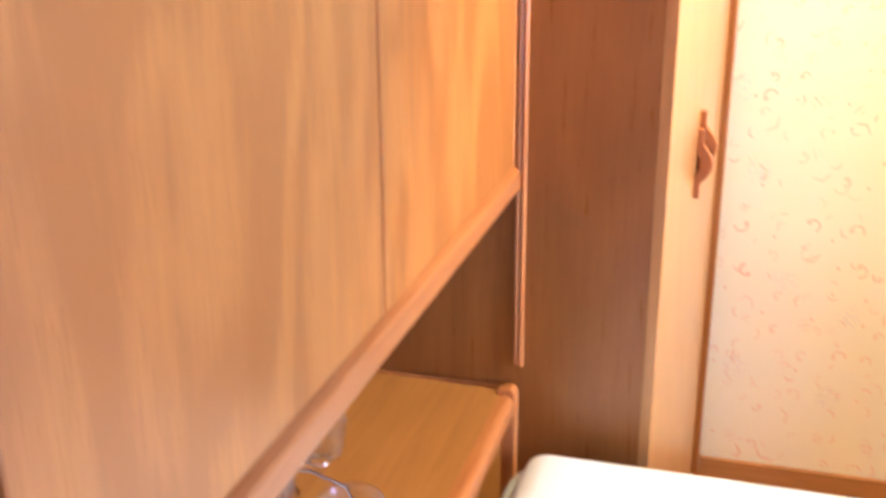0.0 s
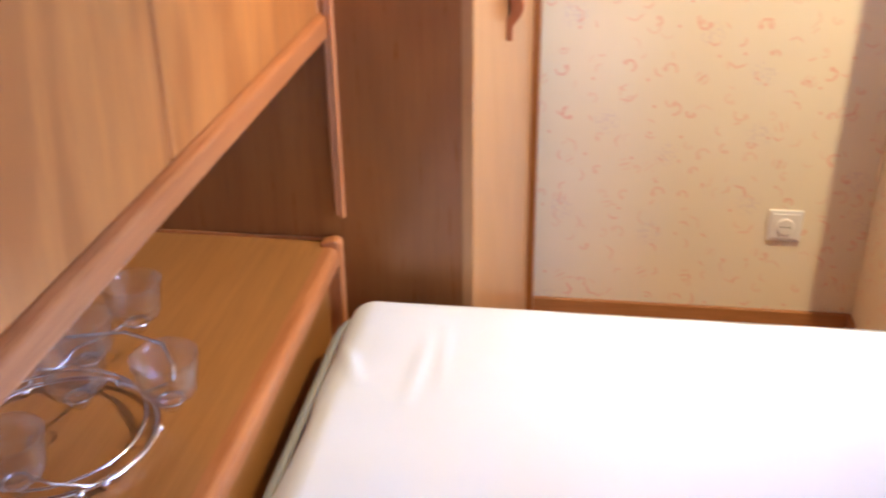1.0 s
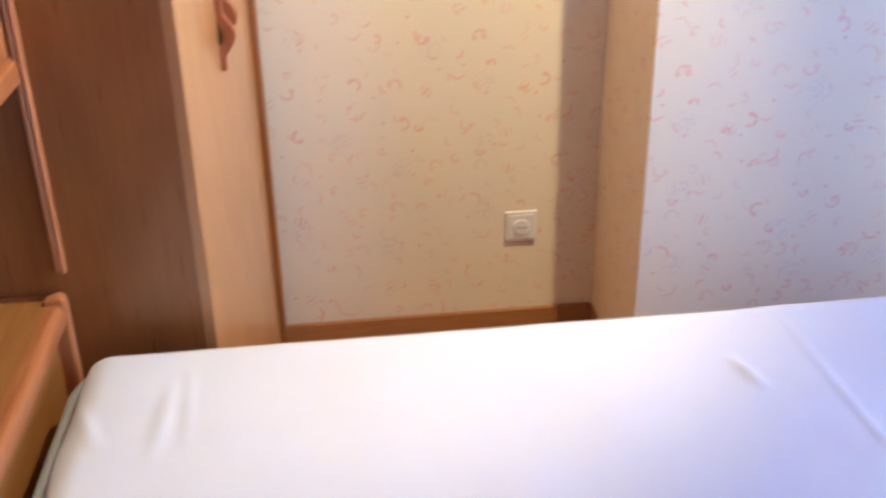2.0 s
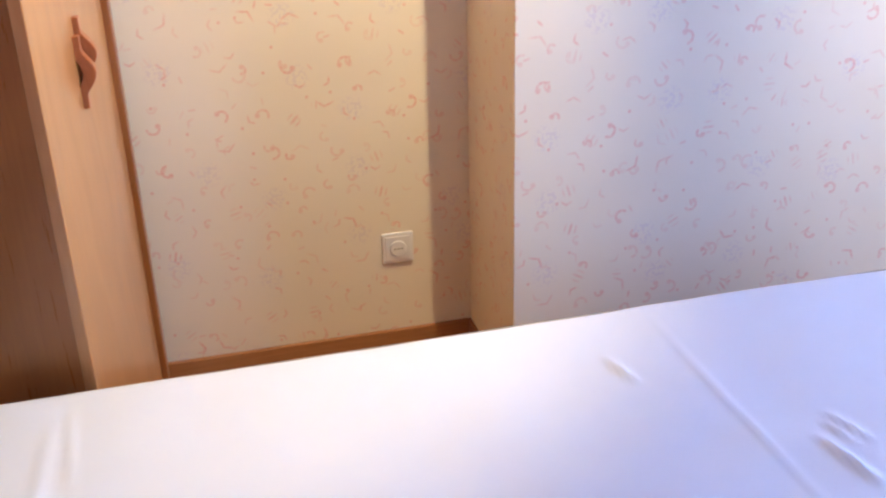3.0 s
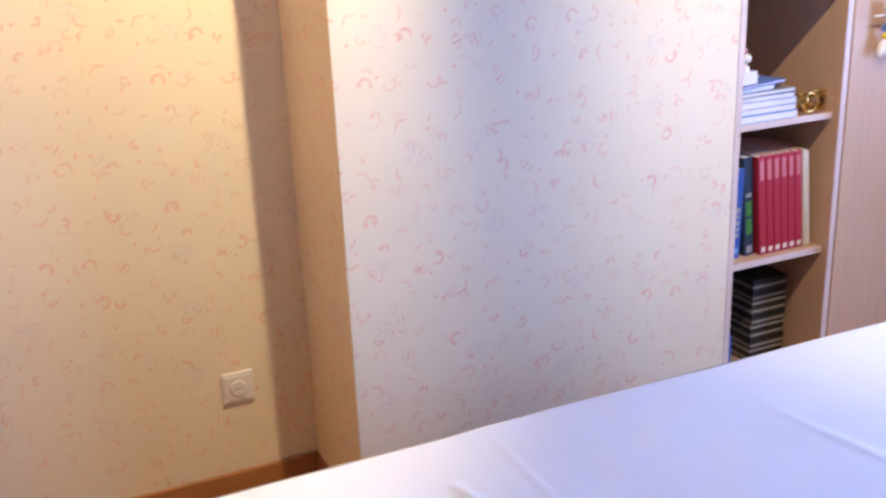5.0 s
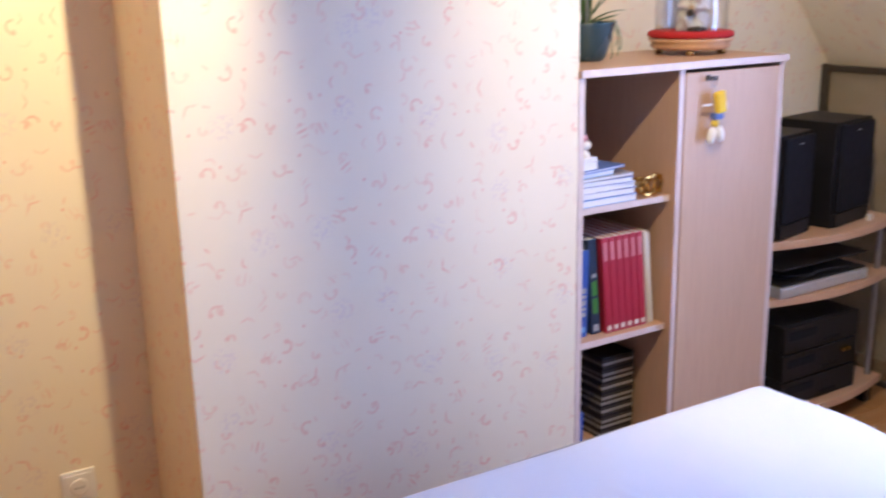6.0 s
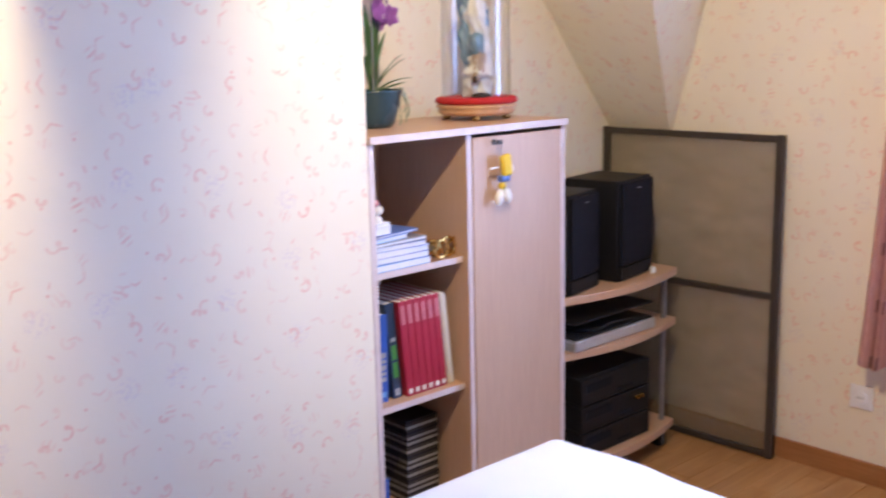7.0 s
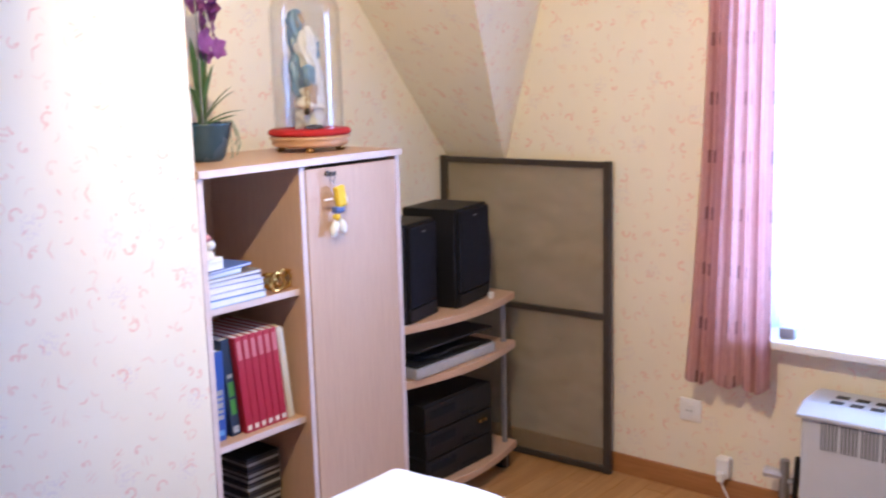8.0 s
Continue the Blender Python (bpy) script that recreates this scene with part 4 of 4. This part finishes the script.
book("book", 2.076, 0.014, 0.292, 0.21, SZ, -6, IVORY, "slim ivory book leaning on the series", y=2.035)
book("book", 2.092, 0.012, 0.284, 0.21, SZ, -6, PAGES, "slim white booklet leaning on the series", y=2.04)


def lying(x0, x1, y0, y1, z0, z1, rot, material, label, pages=True):
    m = Matrix.Translation(((x0 + x1) / 2, (y0 + y1) / 2, z0)) @ Matrix.Rotation(radians(rot), 4, "Z")
    ob = new("magazine")
    ob.matrix_world = m
    ORIGIN[ob] = Vector()
    tagged(ob, label, "magazine", "magazines lying in the cabinet")
    w, d, h = (x1 - x0) / 2, (y1 - y0) / 2, z1 - z0
    part("page_block", box(-w + 0.002, w - 0.002, -d + 0.002, d - 0.002, 0.002, h - 0.002), PAGES, ob)
    part("cover_sheet", box(-w, w, -d, d, h - 0.002, h, 0.0006), material, ob)
    part("cover_sheet", box(-w, w, -d, d, 0, 0.002, 0.0006), material, ob)
    return ob


z = 0.939
for i, (h, r, mat, lab) in enumerate(((0.021, 1, SKYBLUE, "thick white magazine with blue cover edge"), (0.019, -1, INKBLUE, "thick white magazine in a stack"), (0.016, 2, PAGES, "white magazine in a stack"), (0.016, -2, INKBLUE, "white magazine with blue cover"), (0.010, 3, GREYCOVER, "grey covered magazine on the stack"))):
    lying(1.784, 1.996 - 0.004 * i, 2.012, 2.30, z, z + h, r, mat, lab)
    z += h
for h, w, r, mat, lab in ((0.014, 0.10, 6, SKYBLUE, "light blue booklet on the magazine stack"), (0.008, 0.14, 10, INKBLUE, "dark blue booklet lying askew"), (0.022, 0.04, 4, PAGES, "folded white papers on top of the stack"), (0.010, 0.03, 12, PAGES, "small white notepad on the stack")):
    lying(1.785, 1.785 + w + 0.03, 2.02, 2.20, z, z + h, r, mat, lab)
    z += h
trinket = thing("trinket", (1.828, 2.045, z), "small white and pink ornament on the papers", "ornament")
part("figure_base", lathe([(0, 0), (0.018, 0), (0.016, 0.012), (0.008, 0.02), (0, 0.02)], (1.826, 2.045, z), 14), CREAM, trinket)
part("knot", ball((1.832, 2.045, z + 0.034), (0.018, 0.014, 0.014)), CREAM, trinket, smooth=True)
part("pink_knot", ball((1.822, 2.040, z + 0.055), (0.010, 0.010, 0.010)), plain("pink_glaze", (0.6, 0.25, 0.28), 0.4), trinket, smooth=True)
orn = thing("brass_ornament", (2.045, 2.06, 0.939), "small gold coloured openwork ornament on the shelf", "ornament")
for k, (dx, dz, r) in enumerate(((-0.022, 0.031, 0.026), (0.016, 0.032, 0.027), (0.052, 0.028, 0.023))):
    part("gold_hoop", tube([(2.066 + dx + r * math.cos(a * 0.4), 2.02 + 0.012 * k, 0.9405 + dz + r * math.sin(a * 0.4)) for a in range(16)], 0.005, 8, closed=True), GOLD, orn)
part("gold_bowl", lathe([(0.0, 0.0), (0.018, 0.001), (0.030, 0.018), (0.026, 0.040), (0.022, 0.046), (0.020, 0.044), (0.024, 0.02), (0.0, 0.006)], (2.066, 2.075, 0.939), 20), GOLD, orn, smooth=True)
random.seed(4)
DIM = plain("dim_case_edges", (0.24, 0.22, 0.19), 0.4, vary=0.4, scale=90)
z = 0.166
for i in range(31):
    dx = random.uniform(-0.003, 0.003)
    single("disc_case", box(1.962 + dx, 2.090 + dx, 2.105, 2.24, z, z + 0.0084, 0.0012), (DARK, DIM, DARK, BLACK, DIM, DARK, DIM, DARK, BLACK)[i % 9], "flat disc case in a stack", "disc case", "stacked disc cases", at=(2.026 + dx, 2.172, z))
    z += 0.0086
for i, mat in enumerate((SKYBLUE, DEEPBLUE, NAVY)):
    book("book", 1.780 + 0.022 * i, 0.020, 0.10 + 0.02 * i, 0.14, 0.166, 0, mat, "small blue book at the shelf end", group="small books")

# ---- on top of the cabinet ----
PX, PY = 1.965, 2.215
pot = thing("potted_orchid", (PX, PY, CZ), "violet orchid with strap leaves in a dark teal pot", "potted plant")
part("pot", lathe([(0.0, 0.0), (0.050, 0.0), (0.060, 0.012), (0.074, 0.055), (0.085, 0.104), (0.087, 0.110), (0.082, 0.110), (0.077, 0.100), (0.070, 0.085), (0.0, 0.08)], (PX, PY, CZ), 32), POT, pot, smooth=True)
part("soil", lathe([(0.0, 0.086), (0.070, 0.086), (0.070, 0.08), (0.0, 0.08)], (PX, PY, CZ), 20), plain("bark_chips", (0.10, 0.06, 0.035), 0.9, bump=0.6), pot)


def strap(points, width, material):
    """A long folded leaf along points, tapering, with a shallow keel and some thickness."""
    bm = bmesh.new()
    pts = [Vector(p) for p in points]
    n = len(pts)
    rows_ = []
    for i, p in enumerate(pts):
        s = i / (n - 1)
        d = (pts[min(i + 1, n - 1)] - pts[max(i - 1, 0)]).normalized()
        side = d.cross(Vector((0, 0, 1)))
        side = side.normalized() if side.length > 0.05 else Vector((0.6, -0.8, 0))
        up = side.cross(d)
        w = width * (0.55 + 0.9 * s) * (1 - s) ** 0.55 if s < 1 else 0.0008
        rows_.append([bm.verts.new(p + side * w * k + up * abs(k) * w * 0.35) for k in (-1, 0, 1)])
    for a, b in zip(rows_, rows_[1:]):
        for k in range(2):
            bm.faces.new((a[k], a[k + 1], b[k + 1], b[k]))
    bmesh.ops.solidify(bm, geom=bm.faces[:], thickness=0.0016)
    return bm


random.seed(11)
base = Vector((PX, PY, CZ + 0.09))
for k, (dx, dy, h, l, w) in enumerate(((-0.04, -0.02, 0.30, 0.04, 0.017), (-0.01, -0.03, 0.25, 0.03, 0.019), (0.01, -0.03, 0.22, 0.05, 0.017), (0.03, -0.03, 0.17, 0.09, 0.014), (0.05, 0.0, 0.10, 0.16, 0.012), (0.04, -0.05, 0.16, 0.10, 0.012), (-0.03, 0.03, 0.24, 0.06, 0.016), (0.02, 0.05, 0.18, 0.10, 0.013), (-0.05, -0.04, 0.18, 0.10, 0.014), (0.03, 0.01, 0.27, 0.04, 0.016), (0.06, -0.02, 0.06, 0.11, 0.013), (0.05, -0.04, 0.05, 0.09, 0.012))):
    d = Vector((dx, dy, 0)).normalized()
    pts = []
    for i in range(9):
        s = i / 8
        pts.append(base + d * (l * (s ** 1.2)) + Vector((0, 0, h * (s - 0.32 * s * s * (l / 0.1)))))
    part("leaf", strap(pts, w, LEAF), LEAF, pot, smooth=True)
for k, (dx, dy, l) in enumerate(((0.085, -0.03, 0.08), (0.09, 0.0, 0.11), (0.075, -0.05, 0.06), (0.095, -0.015, 0.05))):
    part("aerial_root", tube([base + Vector((dx * 0.5, dy * 0.5, 0.0)), base + Vector((dx * 0.95, dy, 0.022)), base + Vector((dx * 1.12, dy * 1.1, -0.012)), base + Vector((dx * 1.16, dy * 1.2, -l * 0.7)), base + Vector((dx * 1.04, dy * 1.3, -l))], [0.003, 0.003, 0.0028, 0.0025, 0.0018], 6), ROOT, pot)
stalk = [(PX + 0.0, PY - 0.02, CZ + 0.09), (PX + 0.012, PY - 0.02, CZ + 0.28), (PX + 0.02, PY - 0.02, CZ + 0.46), (PX + 0.01, PY - 0.03, CZ + 0.64)]
part("stalk", tube(stalk, 0.003, 6), STEM, pot)
part("support_stick", tube([(PX - 0.02, PY - 0.03, CZ + 0.085), (PX - 0.02, PY - 0.03, CZ + 0.6)], 0.0025, 6), plain("grey_stick", (0.2, 0.2, 0.19), 0.6), pot)


def flower(c, size, tilt):
    bm = bmesh.new()
    for k in range(5):
        a = radians(72 * k + tilt)
        m = Matrix.Translation(c) @ Matrix.Rotation(radians(tilt * 0.4 - 10), 4, "Z") @ Matrix.Rotation(radians(90), 4, "X") @ Matrix.Rotation(a, 4, "Z")
        n = 6
        prev = None
        for i in range(n + 1):
            s = i / n
            w = size * 0.48 * math.sin(math.pi * min(1, s * 0.93 + 0.06)) ** 0.8
            row = [bm.verts.new(m @ Vector((size * s, w * q, size * (0.25 * s * s - 0.12 * abs(q))))) for q in (-1, -0.4, 0.4, 1)]
            if prev:
                for j in range(3):
                    bm.faces.new((prev[j], prev[j + 1], row[j + 1], row[j]))
            prev = row
    bmesh.ops.solidify(bm, geom=bm.faces[:], thickness=0.0012)
    return bm


random.seed(6)
for k in range(19):
    s = 0.22 + 0.40 * k / 18
    c = (PX + 0.016 + 0.034 * math.sin(k * 2.1), PY - 0.035 + 0.018 * math.cos(k * 1.7), CZ + 0.115 + s * 0.85)
    part("flower", flower(c, 0.026 + 0.007 * (k % 3), k * 37), PETAL, pot, "violet orchid flower", smooth=True)

DX, DY = 2.372, 2.200
dome = thing("glass_dome", (DX, DY, CZ), "glass dome on a turned base with red velvet rim", "display dome")
for k in range(4):
    a = radians(45 + 90 * k)
    part("foot", lathe([(0, 0), (0.012, 0.001), (0.015, 0.008), (0.010, 0.015), (0, 0.015)], (DX + 0.094 * math.cos(a), DY + 0.094 * math.sin(a), CZ), 14), BRASS, dome, smooth=True)
part("base", lathe([(0, 0.015), (0.108, 0.015), (0.119, 0.020), (0.123, 0.028), (0.119, 0.035), (0.128, 0.040), (0.130, 0.045), (0.122, 0.050), (0, 0.050)], (DX, DY, CZ), 40), PINKWOOD, dome, "pale pink lacquered turned base", smooth=True)
part("velvet_ring", lathe([(0.0, 0.050), (0.122, 0.050), (0.130, 0.054), (0.132, 0.061), (0.128, 0.068), (0.120, 0.071), (0.0, 0.069)], (DX, DY, CZ), 40), RED, dome, "red velvet rim", smooth=True)
GR = 0.110
prof = [(GR, 0.070), (GR, 0.42)] + [(GR * math.cos(radians(a)), 0.42 + GR * 1.02 * math.sin(radians(a))) for a in range(10, 90, 10)] + [(0.0, 0.42 + GR * 1.02)]
inner = [(max(0.0, r - 0.0025), h - (0.0025 if r < GR - 0.001 else 0)) for r, h in prof][::-1]
part("bell_jar", lathe(prof + inner[:-1] + [(GR - 0.0025, 0.070)], (DX, DY, CZ), 48), GLASS, dome, "clear glass bell jar", smooth=True).visible_shadow = False


def figure():
    """Plain robed standing shape with a draped mantle and a smaller shape at its foot, no features."""
    bm = bmesh.new()
    z0 = CZ + 0.0705

    def ring_point(cx, cy, r, h, turn, squash, lean, wave):
        a = 2 * math.pi * turn
        q = 0.86 * r * (1 + wave * 1.6 * math.sin(7 * a + h * 60) + 0.45 * noise.noise((math.cos(a) * 1.7 + cx * 60, math.sin(a) * 1.7, h * 45)))
        sway = 0.006 * math.sin(h * 38 + cx * 90)
        return (cx + sway + lean * h + q * math.cos(a), cy + squash * q * math.sin(a), z0 + h)

    def body(cx, cy, prof, squash, lean, wave, mat):
        seg = 30
        fine = []
        for (r0, h0), (r1, h1) in zip(prof, prof[1:]):
            steps = max(1, int((h1 - h0) / 0.008))
            fine += [(r0 + (r1 - r0) * i / steps, h0 + (h1 - h0) * i / steps) for i in range(steps)]
        prof = fine + [prof[-1]]
        start = len(bm.faces)
        rings = []
        for r, h in prof:
            rings.append([bm.verts.new(ring_point(cx, cy, r, h, k / seg, squash, lean, wave)) for k in range(seg)])
        for a, b in zip(rings, rings[1:]):
            for k in range(seg):
                bm.faces.new((a[k], a[(k + 1) % seg], b[(k + 1) % seg], b[k]))
        bm.faces.new(rings[0][::-1]), bm.faces.new(rings[-1])
        bm.faces.ensure_lookup_table()
        for f in bm.faces[start:]:
            f.material_index = mat

    # rocky foot, robe, upper body, head, mantle down one side, sleeve, small kneeling shape
    body(DX + 0.004, DY, [(0.058, 0.0), (0.062, 0.012), (0.058, 0.04), (0.054, 0.062), (0.040, 0.068)], 0.7, 0.0, 0.07, 3)
    body(DX + 0.020, DY - 0.010, [(0.054, 0.062), (0.049, 0.09), (0.043, 0.14), (0.037, 0.19), (0.036, 0.225), (0.040, 0.25), (0.038, 0.275), (0.028, 0.298), (0.014, 0.318)], 0.75, -0.09, 0.15, 0)
    body(DX - 0.016, DY, [(0.009, 0.30), (0.016, 0.312), (0.019, 0.328), (0.016, 0.346), (0.006, 0.356)], 0.9, 0.0, 0.05, 2)
    body(DX - 0.014, DY + 0.014, [(0.022, 0.10), (0.030, 0.16), (0.032, 0.22), (0.034, 0.28), (0.033, 0.325), (0.026, 0.352), (0.013, 0.368), (0.004, 0.372)], 0.7, -0.03, 0.14, 1)
    body(DX + 0.036, DY - 0.010, [(0.008, 0.13), (0.013, 0.17), (0.018, 0.215), (0.021, 0.245), (0.016, 0.27), (0.006, 0.28)], 0.9, -0.04, 0.12, 1)
    body(DX - 0.026, DY - 0.030, [(0.016, 0.05), (0.021, 0.09), (0.020, 0.13), (0.012, 0.15)], 0.8, 0.06, 0.12, 2)
    body(DX - 0.018, DY - 0.028, [(0.016, 0.13), (0.025, 0.15), (0.027, 0.172), (0.020, 0.192), (0.006, 0.20)], 0.8, 0.0, 0.10, 1)
    body(DX - 0.036, DY - 0.040, [(0.010, 0.045), (0.012, 0.055), (0.008, 0.065)], 0.8, 0.0, 0.0, 4)
    body(DX - 0.024, DY - 0.05, [(0.032, 0.0), (0.030, 0.010), (0.012, 0.014)], 0.6, 0.0, 0.1, 4)
    return bm


single("statue", figure(), [CREAM, BLUE, plain("painted_figure_tan", (0.42, 0.32, 0.25), 0.4), plain("painted_figure_grey", (0.52, 0.52, 0.50), 0.4), DARK], "small painted robed figurine in white and blue", "statue", smooth=True, at=(DX, DY, CZ + 0.070))

# ---- hi-fi rack ----
RX0, RX1, RY0, RY1 = 2.585, 3.268, 2.045, 2.315
rack = thing("hifi_rack", (2.9, 2.15, 0.0), "beech and grey tube rack with bowed shelves", "rack")


def bowed(z, t, x0=RX0, x1=RX1, bow=0.055):
    out = [(x0, RY1), (x0, RY0)]
    n = 14
    for i in range(1, n):
        s = i / n
        out.append((x0 + (x1 - x0) * s, RY0 - bow * math.sin(math.pi * s)))
    out += [(x1, RY0), (x1, RY1)]
    return extrude(out, "z", z - t, z, 0.003)


ZT, ZM, ZB = 0.710, 0.515, 0.105  # shelf tops
for z in (ZT, ZM, ZB):
    part("shelf", bowed(z, 0.028), BEECH_FLAT, rack, "bowed beech shelf")
for x in (RX0 + 0.03, RX1 - 0.04):
    part("post", tube([(x, RY0 + 0.03, 0.0), (x, RY0 + 0.03, ZT - 0.028)], 0.011, 10), STEEL, rack)
    part("post", tube([(x, RY1 - 0.02, 0.0), (x, RY1 - 0.02, 0.90)], 0.011, 10), STEEL, rack)
    part("foot_rail", box(x - 0.022, x + 0.022, RY0 + 0.02, RY1, -0.004, 0.050, 0.006), BLACK, rack)


def speaker(x, y, rz, w, h, d, bulge=0.02):
    ob = thing("loudspeaker", (x, y, ZT), "black boxy bookshelf loudspeaker on the rack", "loudspeaker", "pair of loudspeakers")
    m = Matrix.Translation((x, y, ZT)) @ Matrix.Rotation(radians(rz), 4, "Z")
    right = [(w / 2 + bulge * math.sin(math.pi * (k / 12) ** 0.8), h * k / 12) for k in range(13)]
    left = [(-w / 2 - 0.2 * bulge * math.sin(math.pi * k / 12), h * k / 12) for k in range(12, -1, -1)]
    shell = extrude(right + left, "y", -d / 2 + 0.012, d / 2, 0.003)
    bmesh.ops.transform(shell, matrix=m, verts=shell.verts)
    part("cabinet", shell, BLACK, ob)
    part("front_cloth", box(-w / 2 + 0.006, w / 2 - 0.006, -d / 2 - 0.006, -d / 2 + 0.012, 0.055, h - 0.008, 0.007, m=m), GRILLE, ob)
    part("front_foot", box(-w / 2 + 0.004, w / 2 - 0.004, -d / 2 - 0.002, -d / 2 + 0.012, 0.004, 0.052, 0.005, m=m), BLACK, ob)
    part("badge", box(-0.013, 0.013, -d / 2 - 0.0068, -d / 2 - 0.005, h - 0.034, h - 0.031, m=m), STEEL, ob)
    return ob


speaker(2.715, 2.150, 12, 0.205, 0.345, 0.20, 0.006)
speaker(3.018, 2.175, 10, 0.245, 0.362, 0.23, 0.042)
tab = thing("small_adapter", (3.125, 2.06, ZT), "small white adapter at the shelf end", "adapter")
part("block", box(3.116, 3.134, 2.045, 2.062, ZT, ZT + 0.024, 0.003), WHITE, tab)
part("lead", tube([(3.126, 2.068, ZT + 0.02), (3.14, 2.10, ZT + 0.03), (3.145, 2.2, ZT + 0.005)], 0.003, 6), BLACK, tab)
deck = thing("turntable", (2.88, 2.14, ZM), "silver and black record deck on the middle shelf", "turntable")
part("plinth", box(2.640, 3.092, 2.012, 2.29, ZM + 0.002, ZM + 0.040, 0.006), SILVER, deck)
part("deck_top", box(2.648, 3.084, 2.020, 2.285, ZM + 0.040, ZM + 0.048, 0.003), BLACK, deck)
part("platter", lathe([(0, 0.0), (0.115, 0.0), (0.118, 0.006), (0.112, 0.012), (0.0, 0.012)], (2.80, 2.15, ZM + 0.048), 36), BLACK, deck)
part("tone_arm", tube([(3.00, 2.24, ZM + 0.060), (3.00, 2.24, ZM + 0.087), (2.99, 2.14, ZM + 0.087), (2.93, 2.07, ZM + 0.079)], 0.004, 8), SILVER, deck)
part("dust_cover", box(2.645, 3.087, 2.02, 2.29, ZM + 0.095, ZM + 0.101, 0.002), BLACK, deck)
part("lead", tube([(2.75, 2.03, ZM + 0.051), (2.84, 2.02, ZM + 0.070), (2.95, 2.02, ZM + 0.065), (3.02, 2.03, ZM + 0.051)], 0.004, 6), BLACK, deck)
stackz = ZB
for h, nm, lab in ((0.095, "amplifier", "black amplifier with small controls"), (0.10, "cassette_deck", "black cassette deck with two lit gold knobs"), (0.10, "radio_tuner", "black tuner in the equipment stack")):
    ob = thing(nm, (2.86, 2.14, stackz), lab, "hi-fi unit", "stacked hi-fi units")
    part("case", box(2.70, 3.081, 2.045, 2.30, stackz + 0.003, stackz + h, 0.004), BLACK, ob)
    part("front_panel", box(2.696, 3.085, 2.030, 2.045, stackz + 0.004, stackz + h - 0.002, 0.003), BLACK, ob)
    part("display", box(2.72, 2.86, 2.0285, 2.031, stackz + h * 0.5, stackz + h * 0.8), GRILLE, ob)
    for k in range(4):
        part("button", box(2.90 + 0.022 * k, 2.912 + 0.022 * k, 2.0265, 2.031, stackz + 0.02, stackz + 0.030, 0.001), GRILLE, ob)
    if nm == "cassette_deck":
        for x in (3.002, 3.030):
            kb = lathe([(0, 0), (0.008, 0), (0.007, 0.012), (0, 0.012)], seg=14)
            bmesh.ops.transform(kb, matrix=Matrix.Translation((x, 2.030, stackz + 0.066)) @ Matrix.Rotation(radians(90), 4, "X"), verts=kb.verts)
            part("knob", kb, GOLD, ob, "gold coloured knob")
    stackz += h

# ---- fly screen leaning on the wall ----
screen = thing("fly_screen", (3.3, 2.0, 0.0), "brown framed fly screen leaning against the wall", "fly screen")
tr, tl = Vector((3.418, 1.722, 1.214)), Vector((3.39, 2.482, 1.214))
br, bl = Vector((3.395, 1.706, 0.002)), Vector((3.365, 2.466, 0.002))


def bar(a, b, w, t):
    a, b = Vector(a), Vector(b)
    d = (b - a)
    along = d.normalized()
    out = (tr - tl).cross(tr - br).normalized()
    side = along.cross(out).normalized()
    m = Matrix((side, along, out)).transposed().to_4x4()
    m.translation = (a + b) / 2
    return box(-w / 2, w / 2, -d.length / 2, d.length / 2, -t / 2, t / 2, 0.003, m=m)


def between(a, b, s):
    return a + (b - a) * s


W = 0.030
part("stile", bar(br, tr, W, 0.022), BRONZE, screen)
part("stile", bar(bl, tl, W, 0.022), BRONZE, screen)
ex = (tl - tr).normalized() * W / 2
for s in (0.012, 0.512, 0.988):
    part("cross_rail", bar(between(br, tr, s) + ex, between(bl, tl, s) - ex, W * 0.8, 0.020), BRONZE, screen)
for s0, s1 in ((0.022, 0.502), (0.522, 0.978)):
    bm = slab([between(br, tr, s0) + ex, between(br, tr, s1) + ex, between(bl, tl, s1) - ex, between(bl, tl, s0) - ex], 0.001)
    part("mesh_panel", bm, MESH, screen, "fine grey insect mesh")

# ---- floor boards in the open corner ----
random.seed(2)
boards = {}
L, B = 0.60, 0.095
y = SOUTH
row = 0
while y < BACK - 0.01:
    x = WEST - (row * 0.23) % L
    while x < EAST:
        a, b = max(x, WEST), min(x + L, EAST)
        near = a > 1.6 and y > 0.3
        if near and b - a > 0.02:
            key = (round(b - a, 3), round(min(B, BACK - y), 3))
            if key not in boards:
                boards[key] = finish("plank", box(0, key[0] - 0.0015, 0, key[1] - 0.0015, -0.006, 0.0, 0.0008, seg=1), PLANK)
            ob = new("plank", boards[key])
            ob.location = (a, y, 0)
            ob.parent = floor
        x += L
    y += B
    row += 1
bm = bmesh.new()
box(WEST, 2.2, SOUTH, NORTH, -0.0055, -0.0012, bm=bm)
box(2.2, EAST, SOUTH, 0.42, -0.0055, -0.0012, bm=bm)
rest = single("floor_rest", bm, PLANK, "", "", kind="stuff")
rest.parent = floor
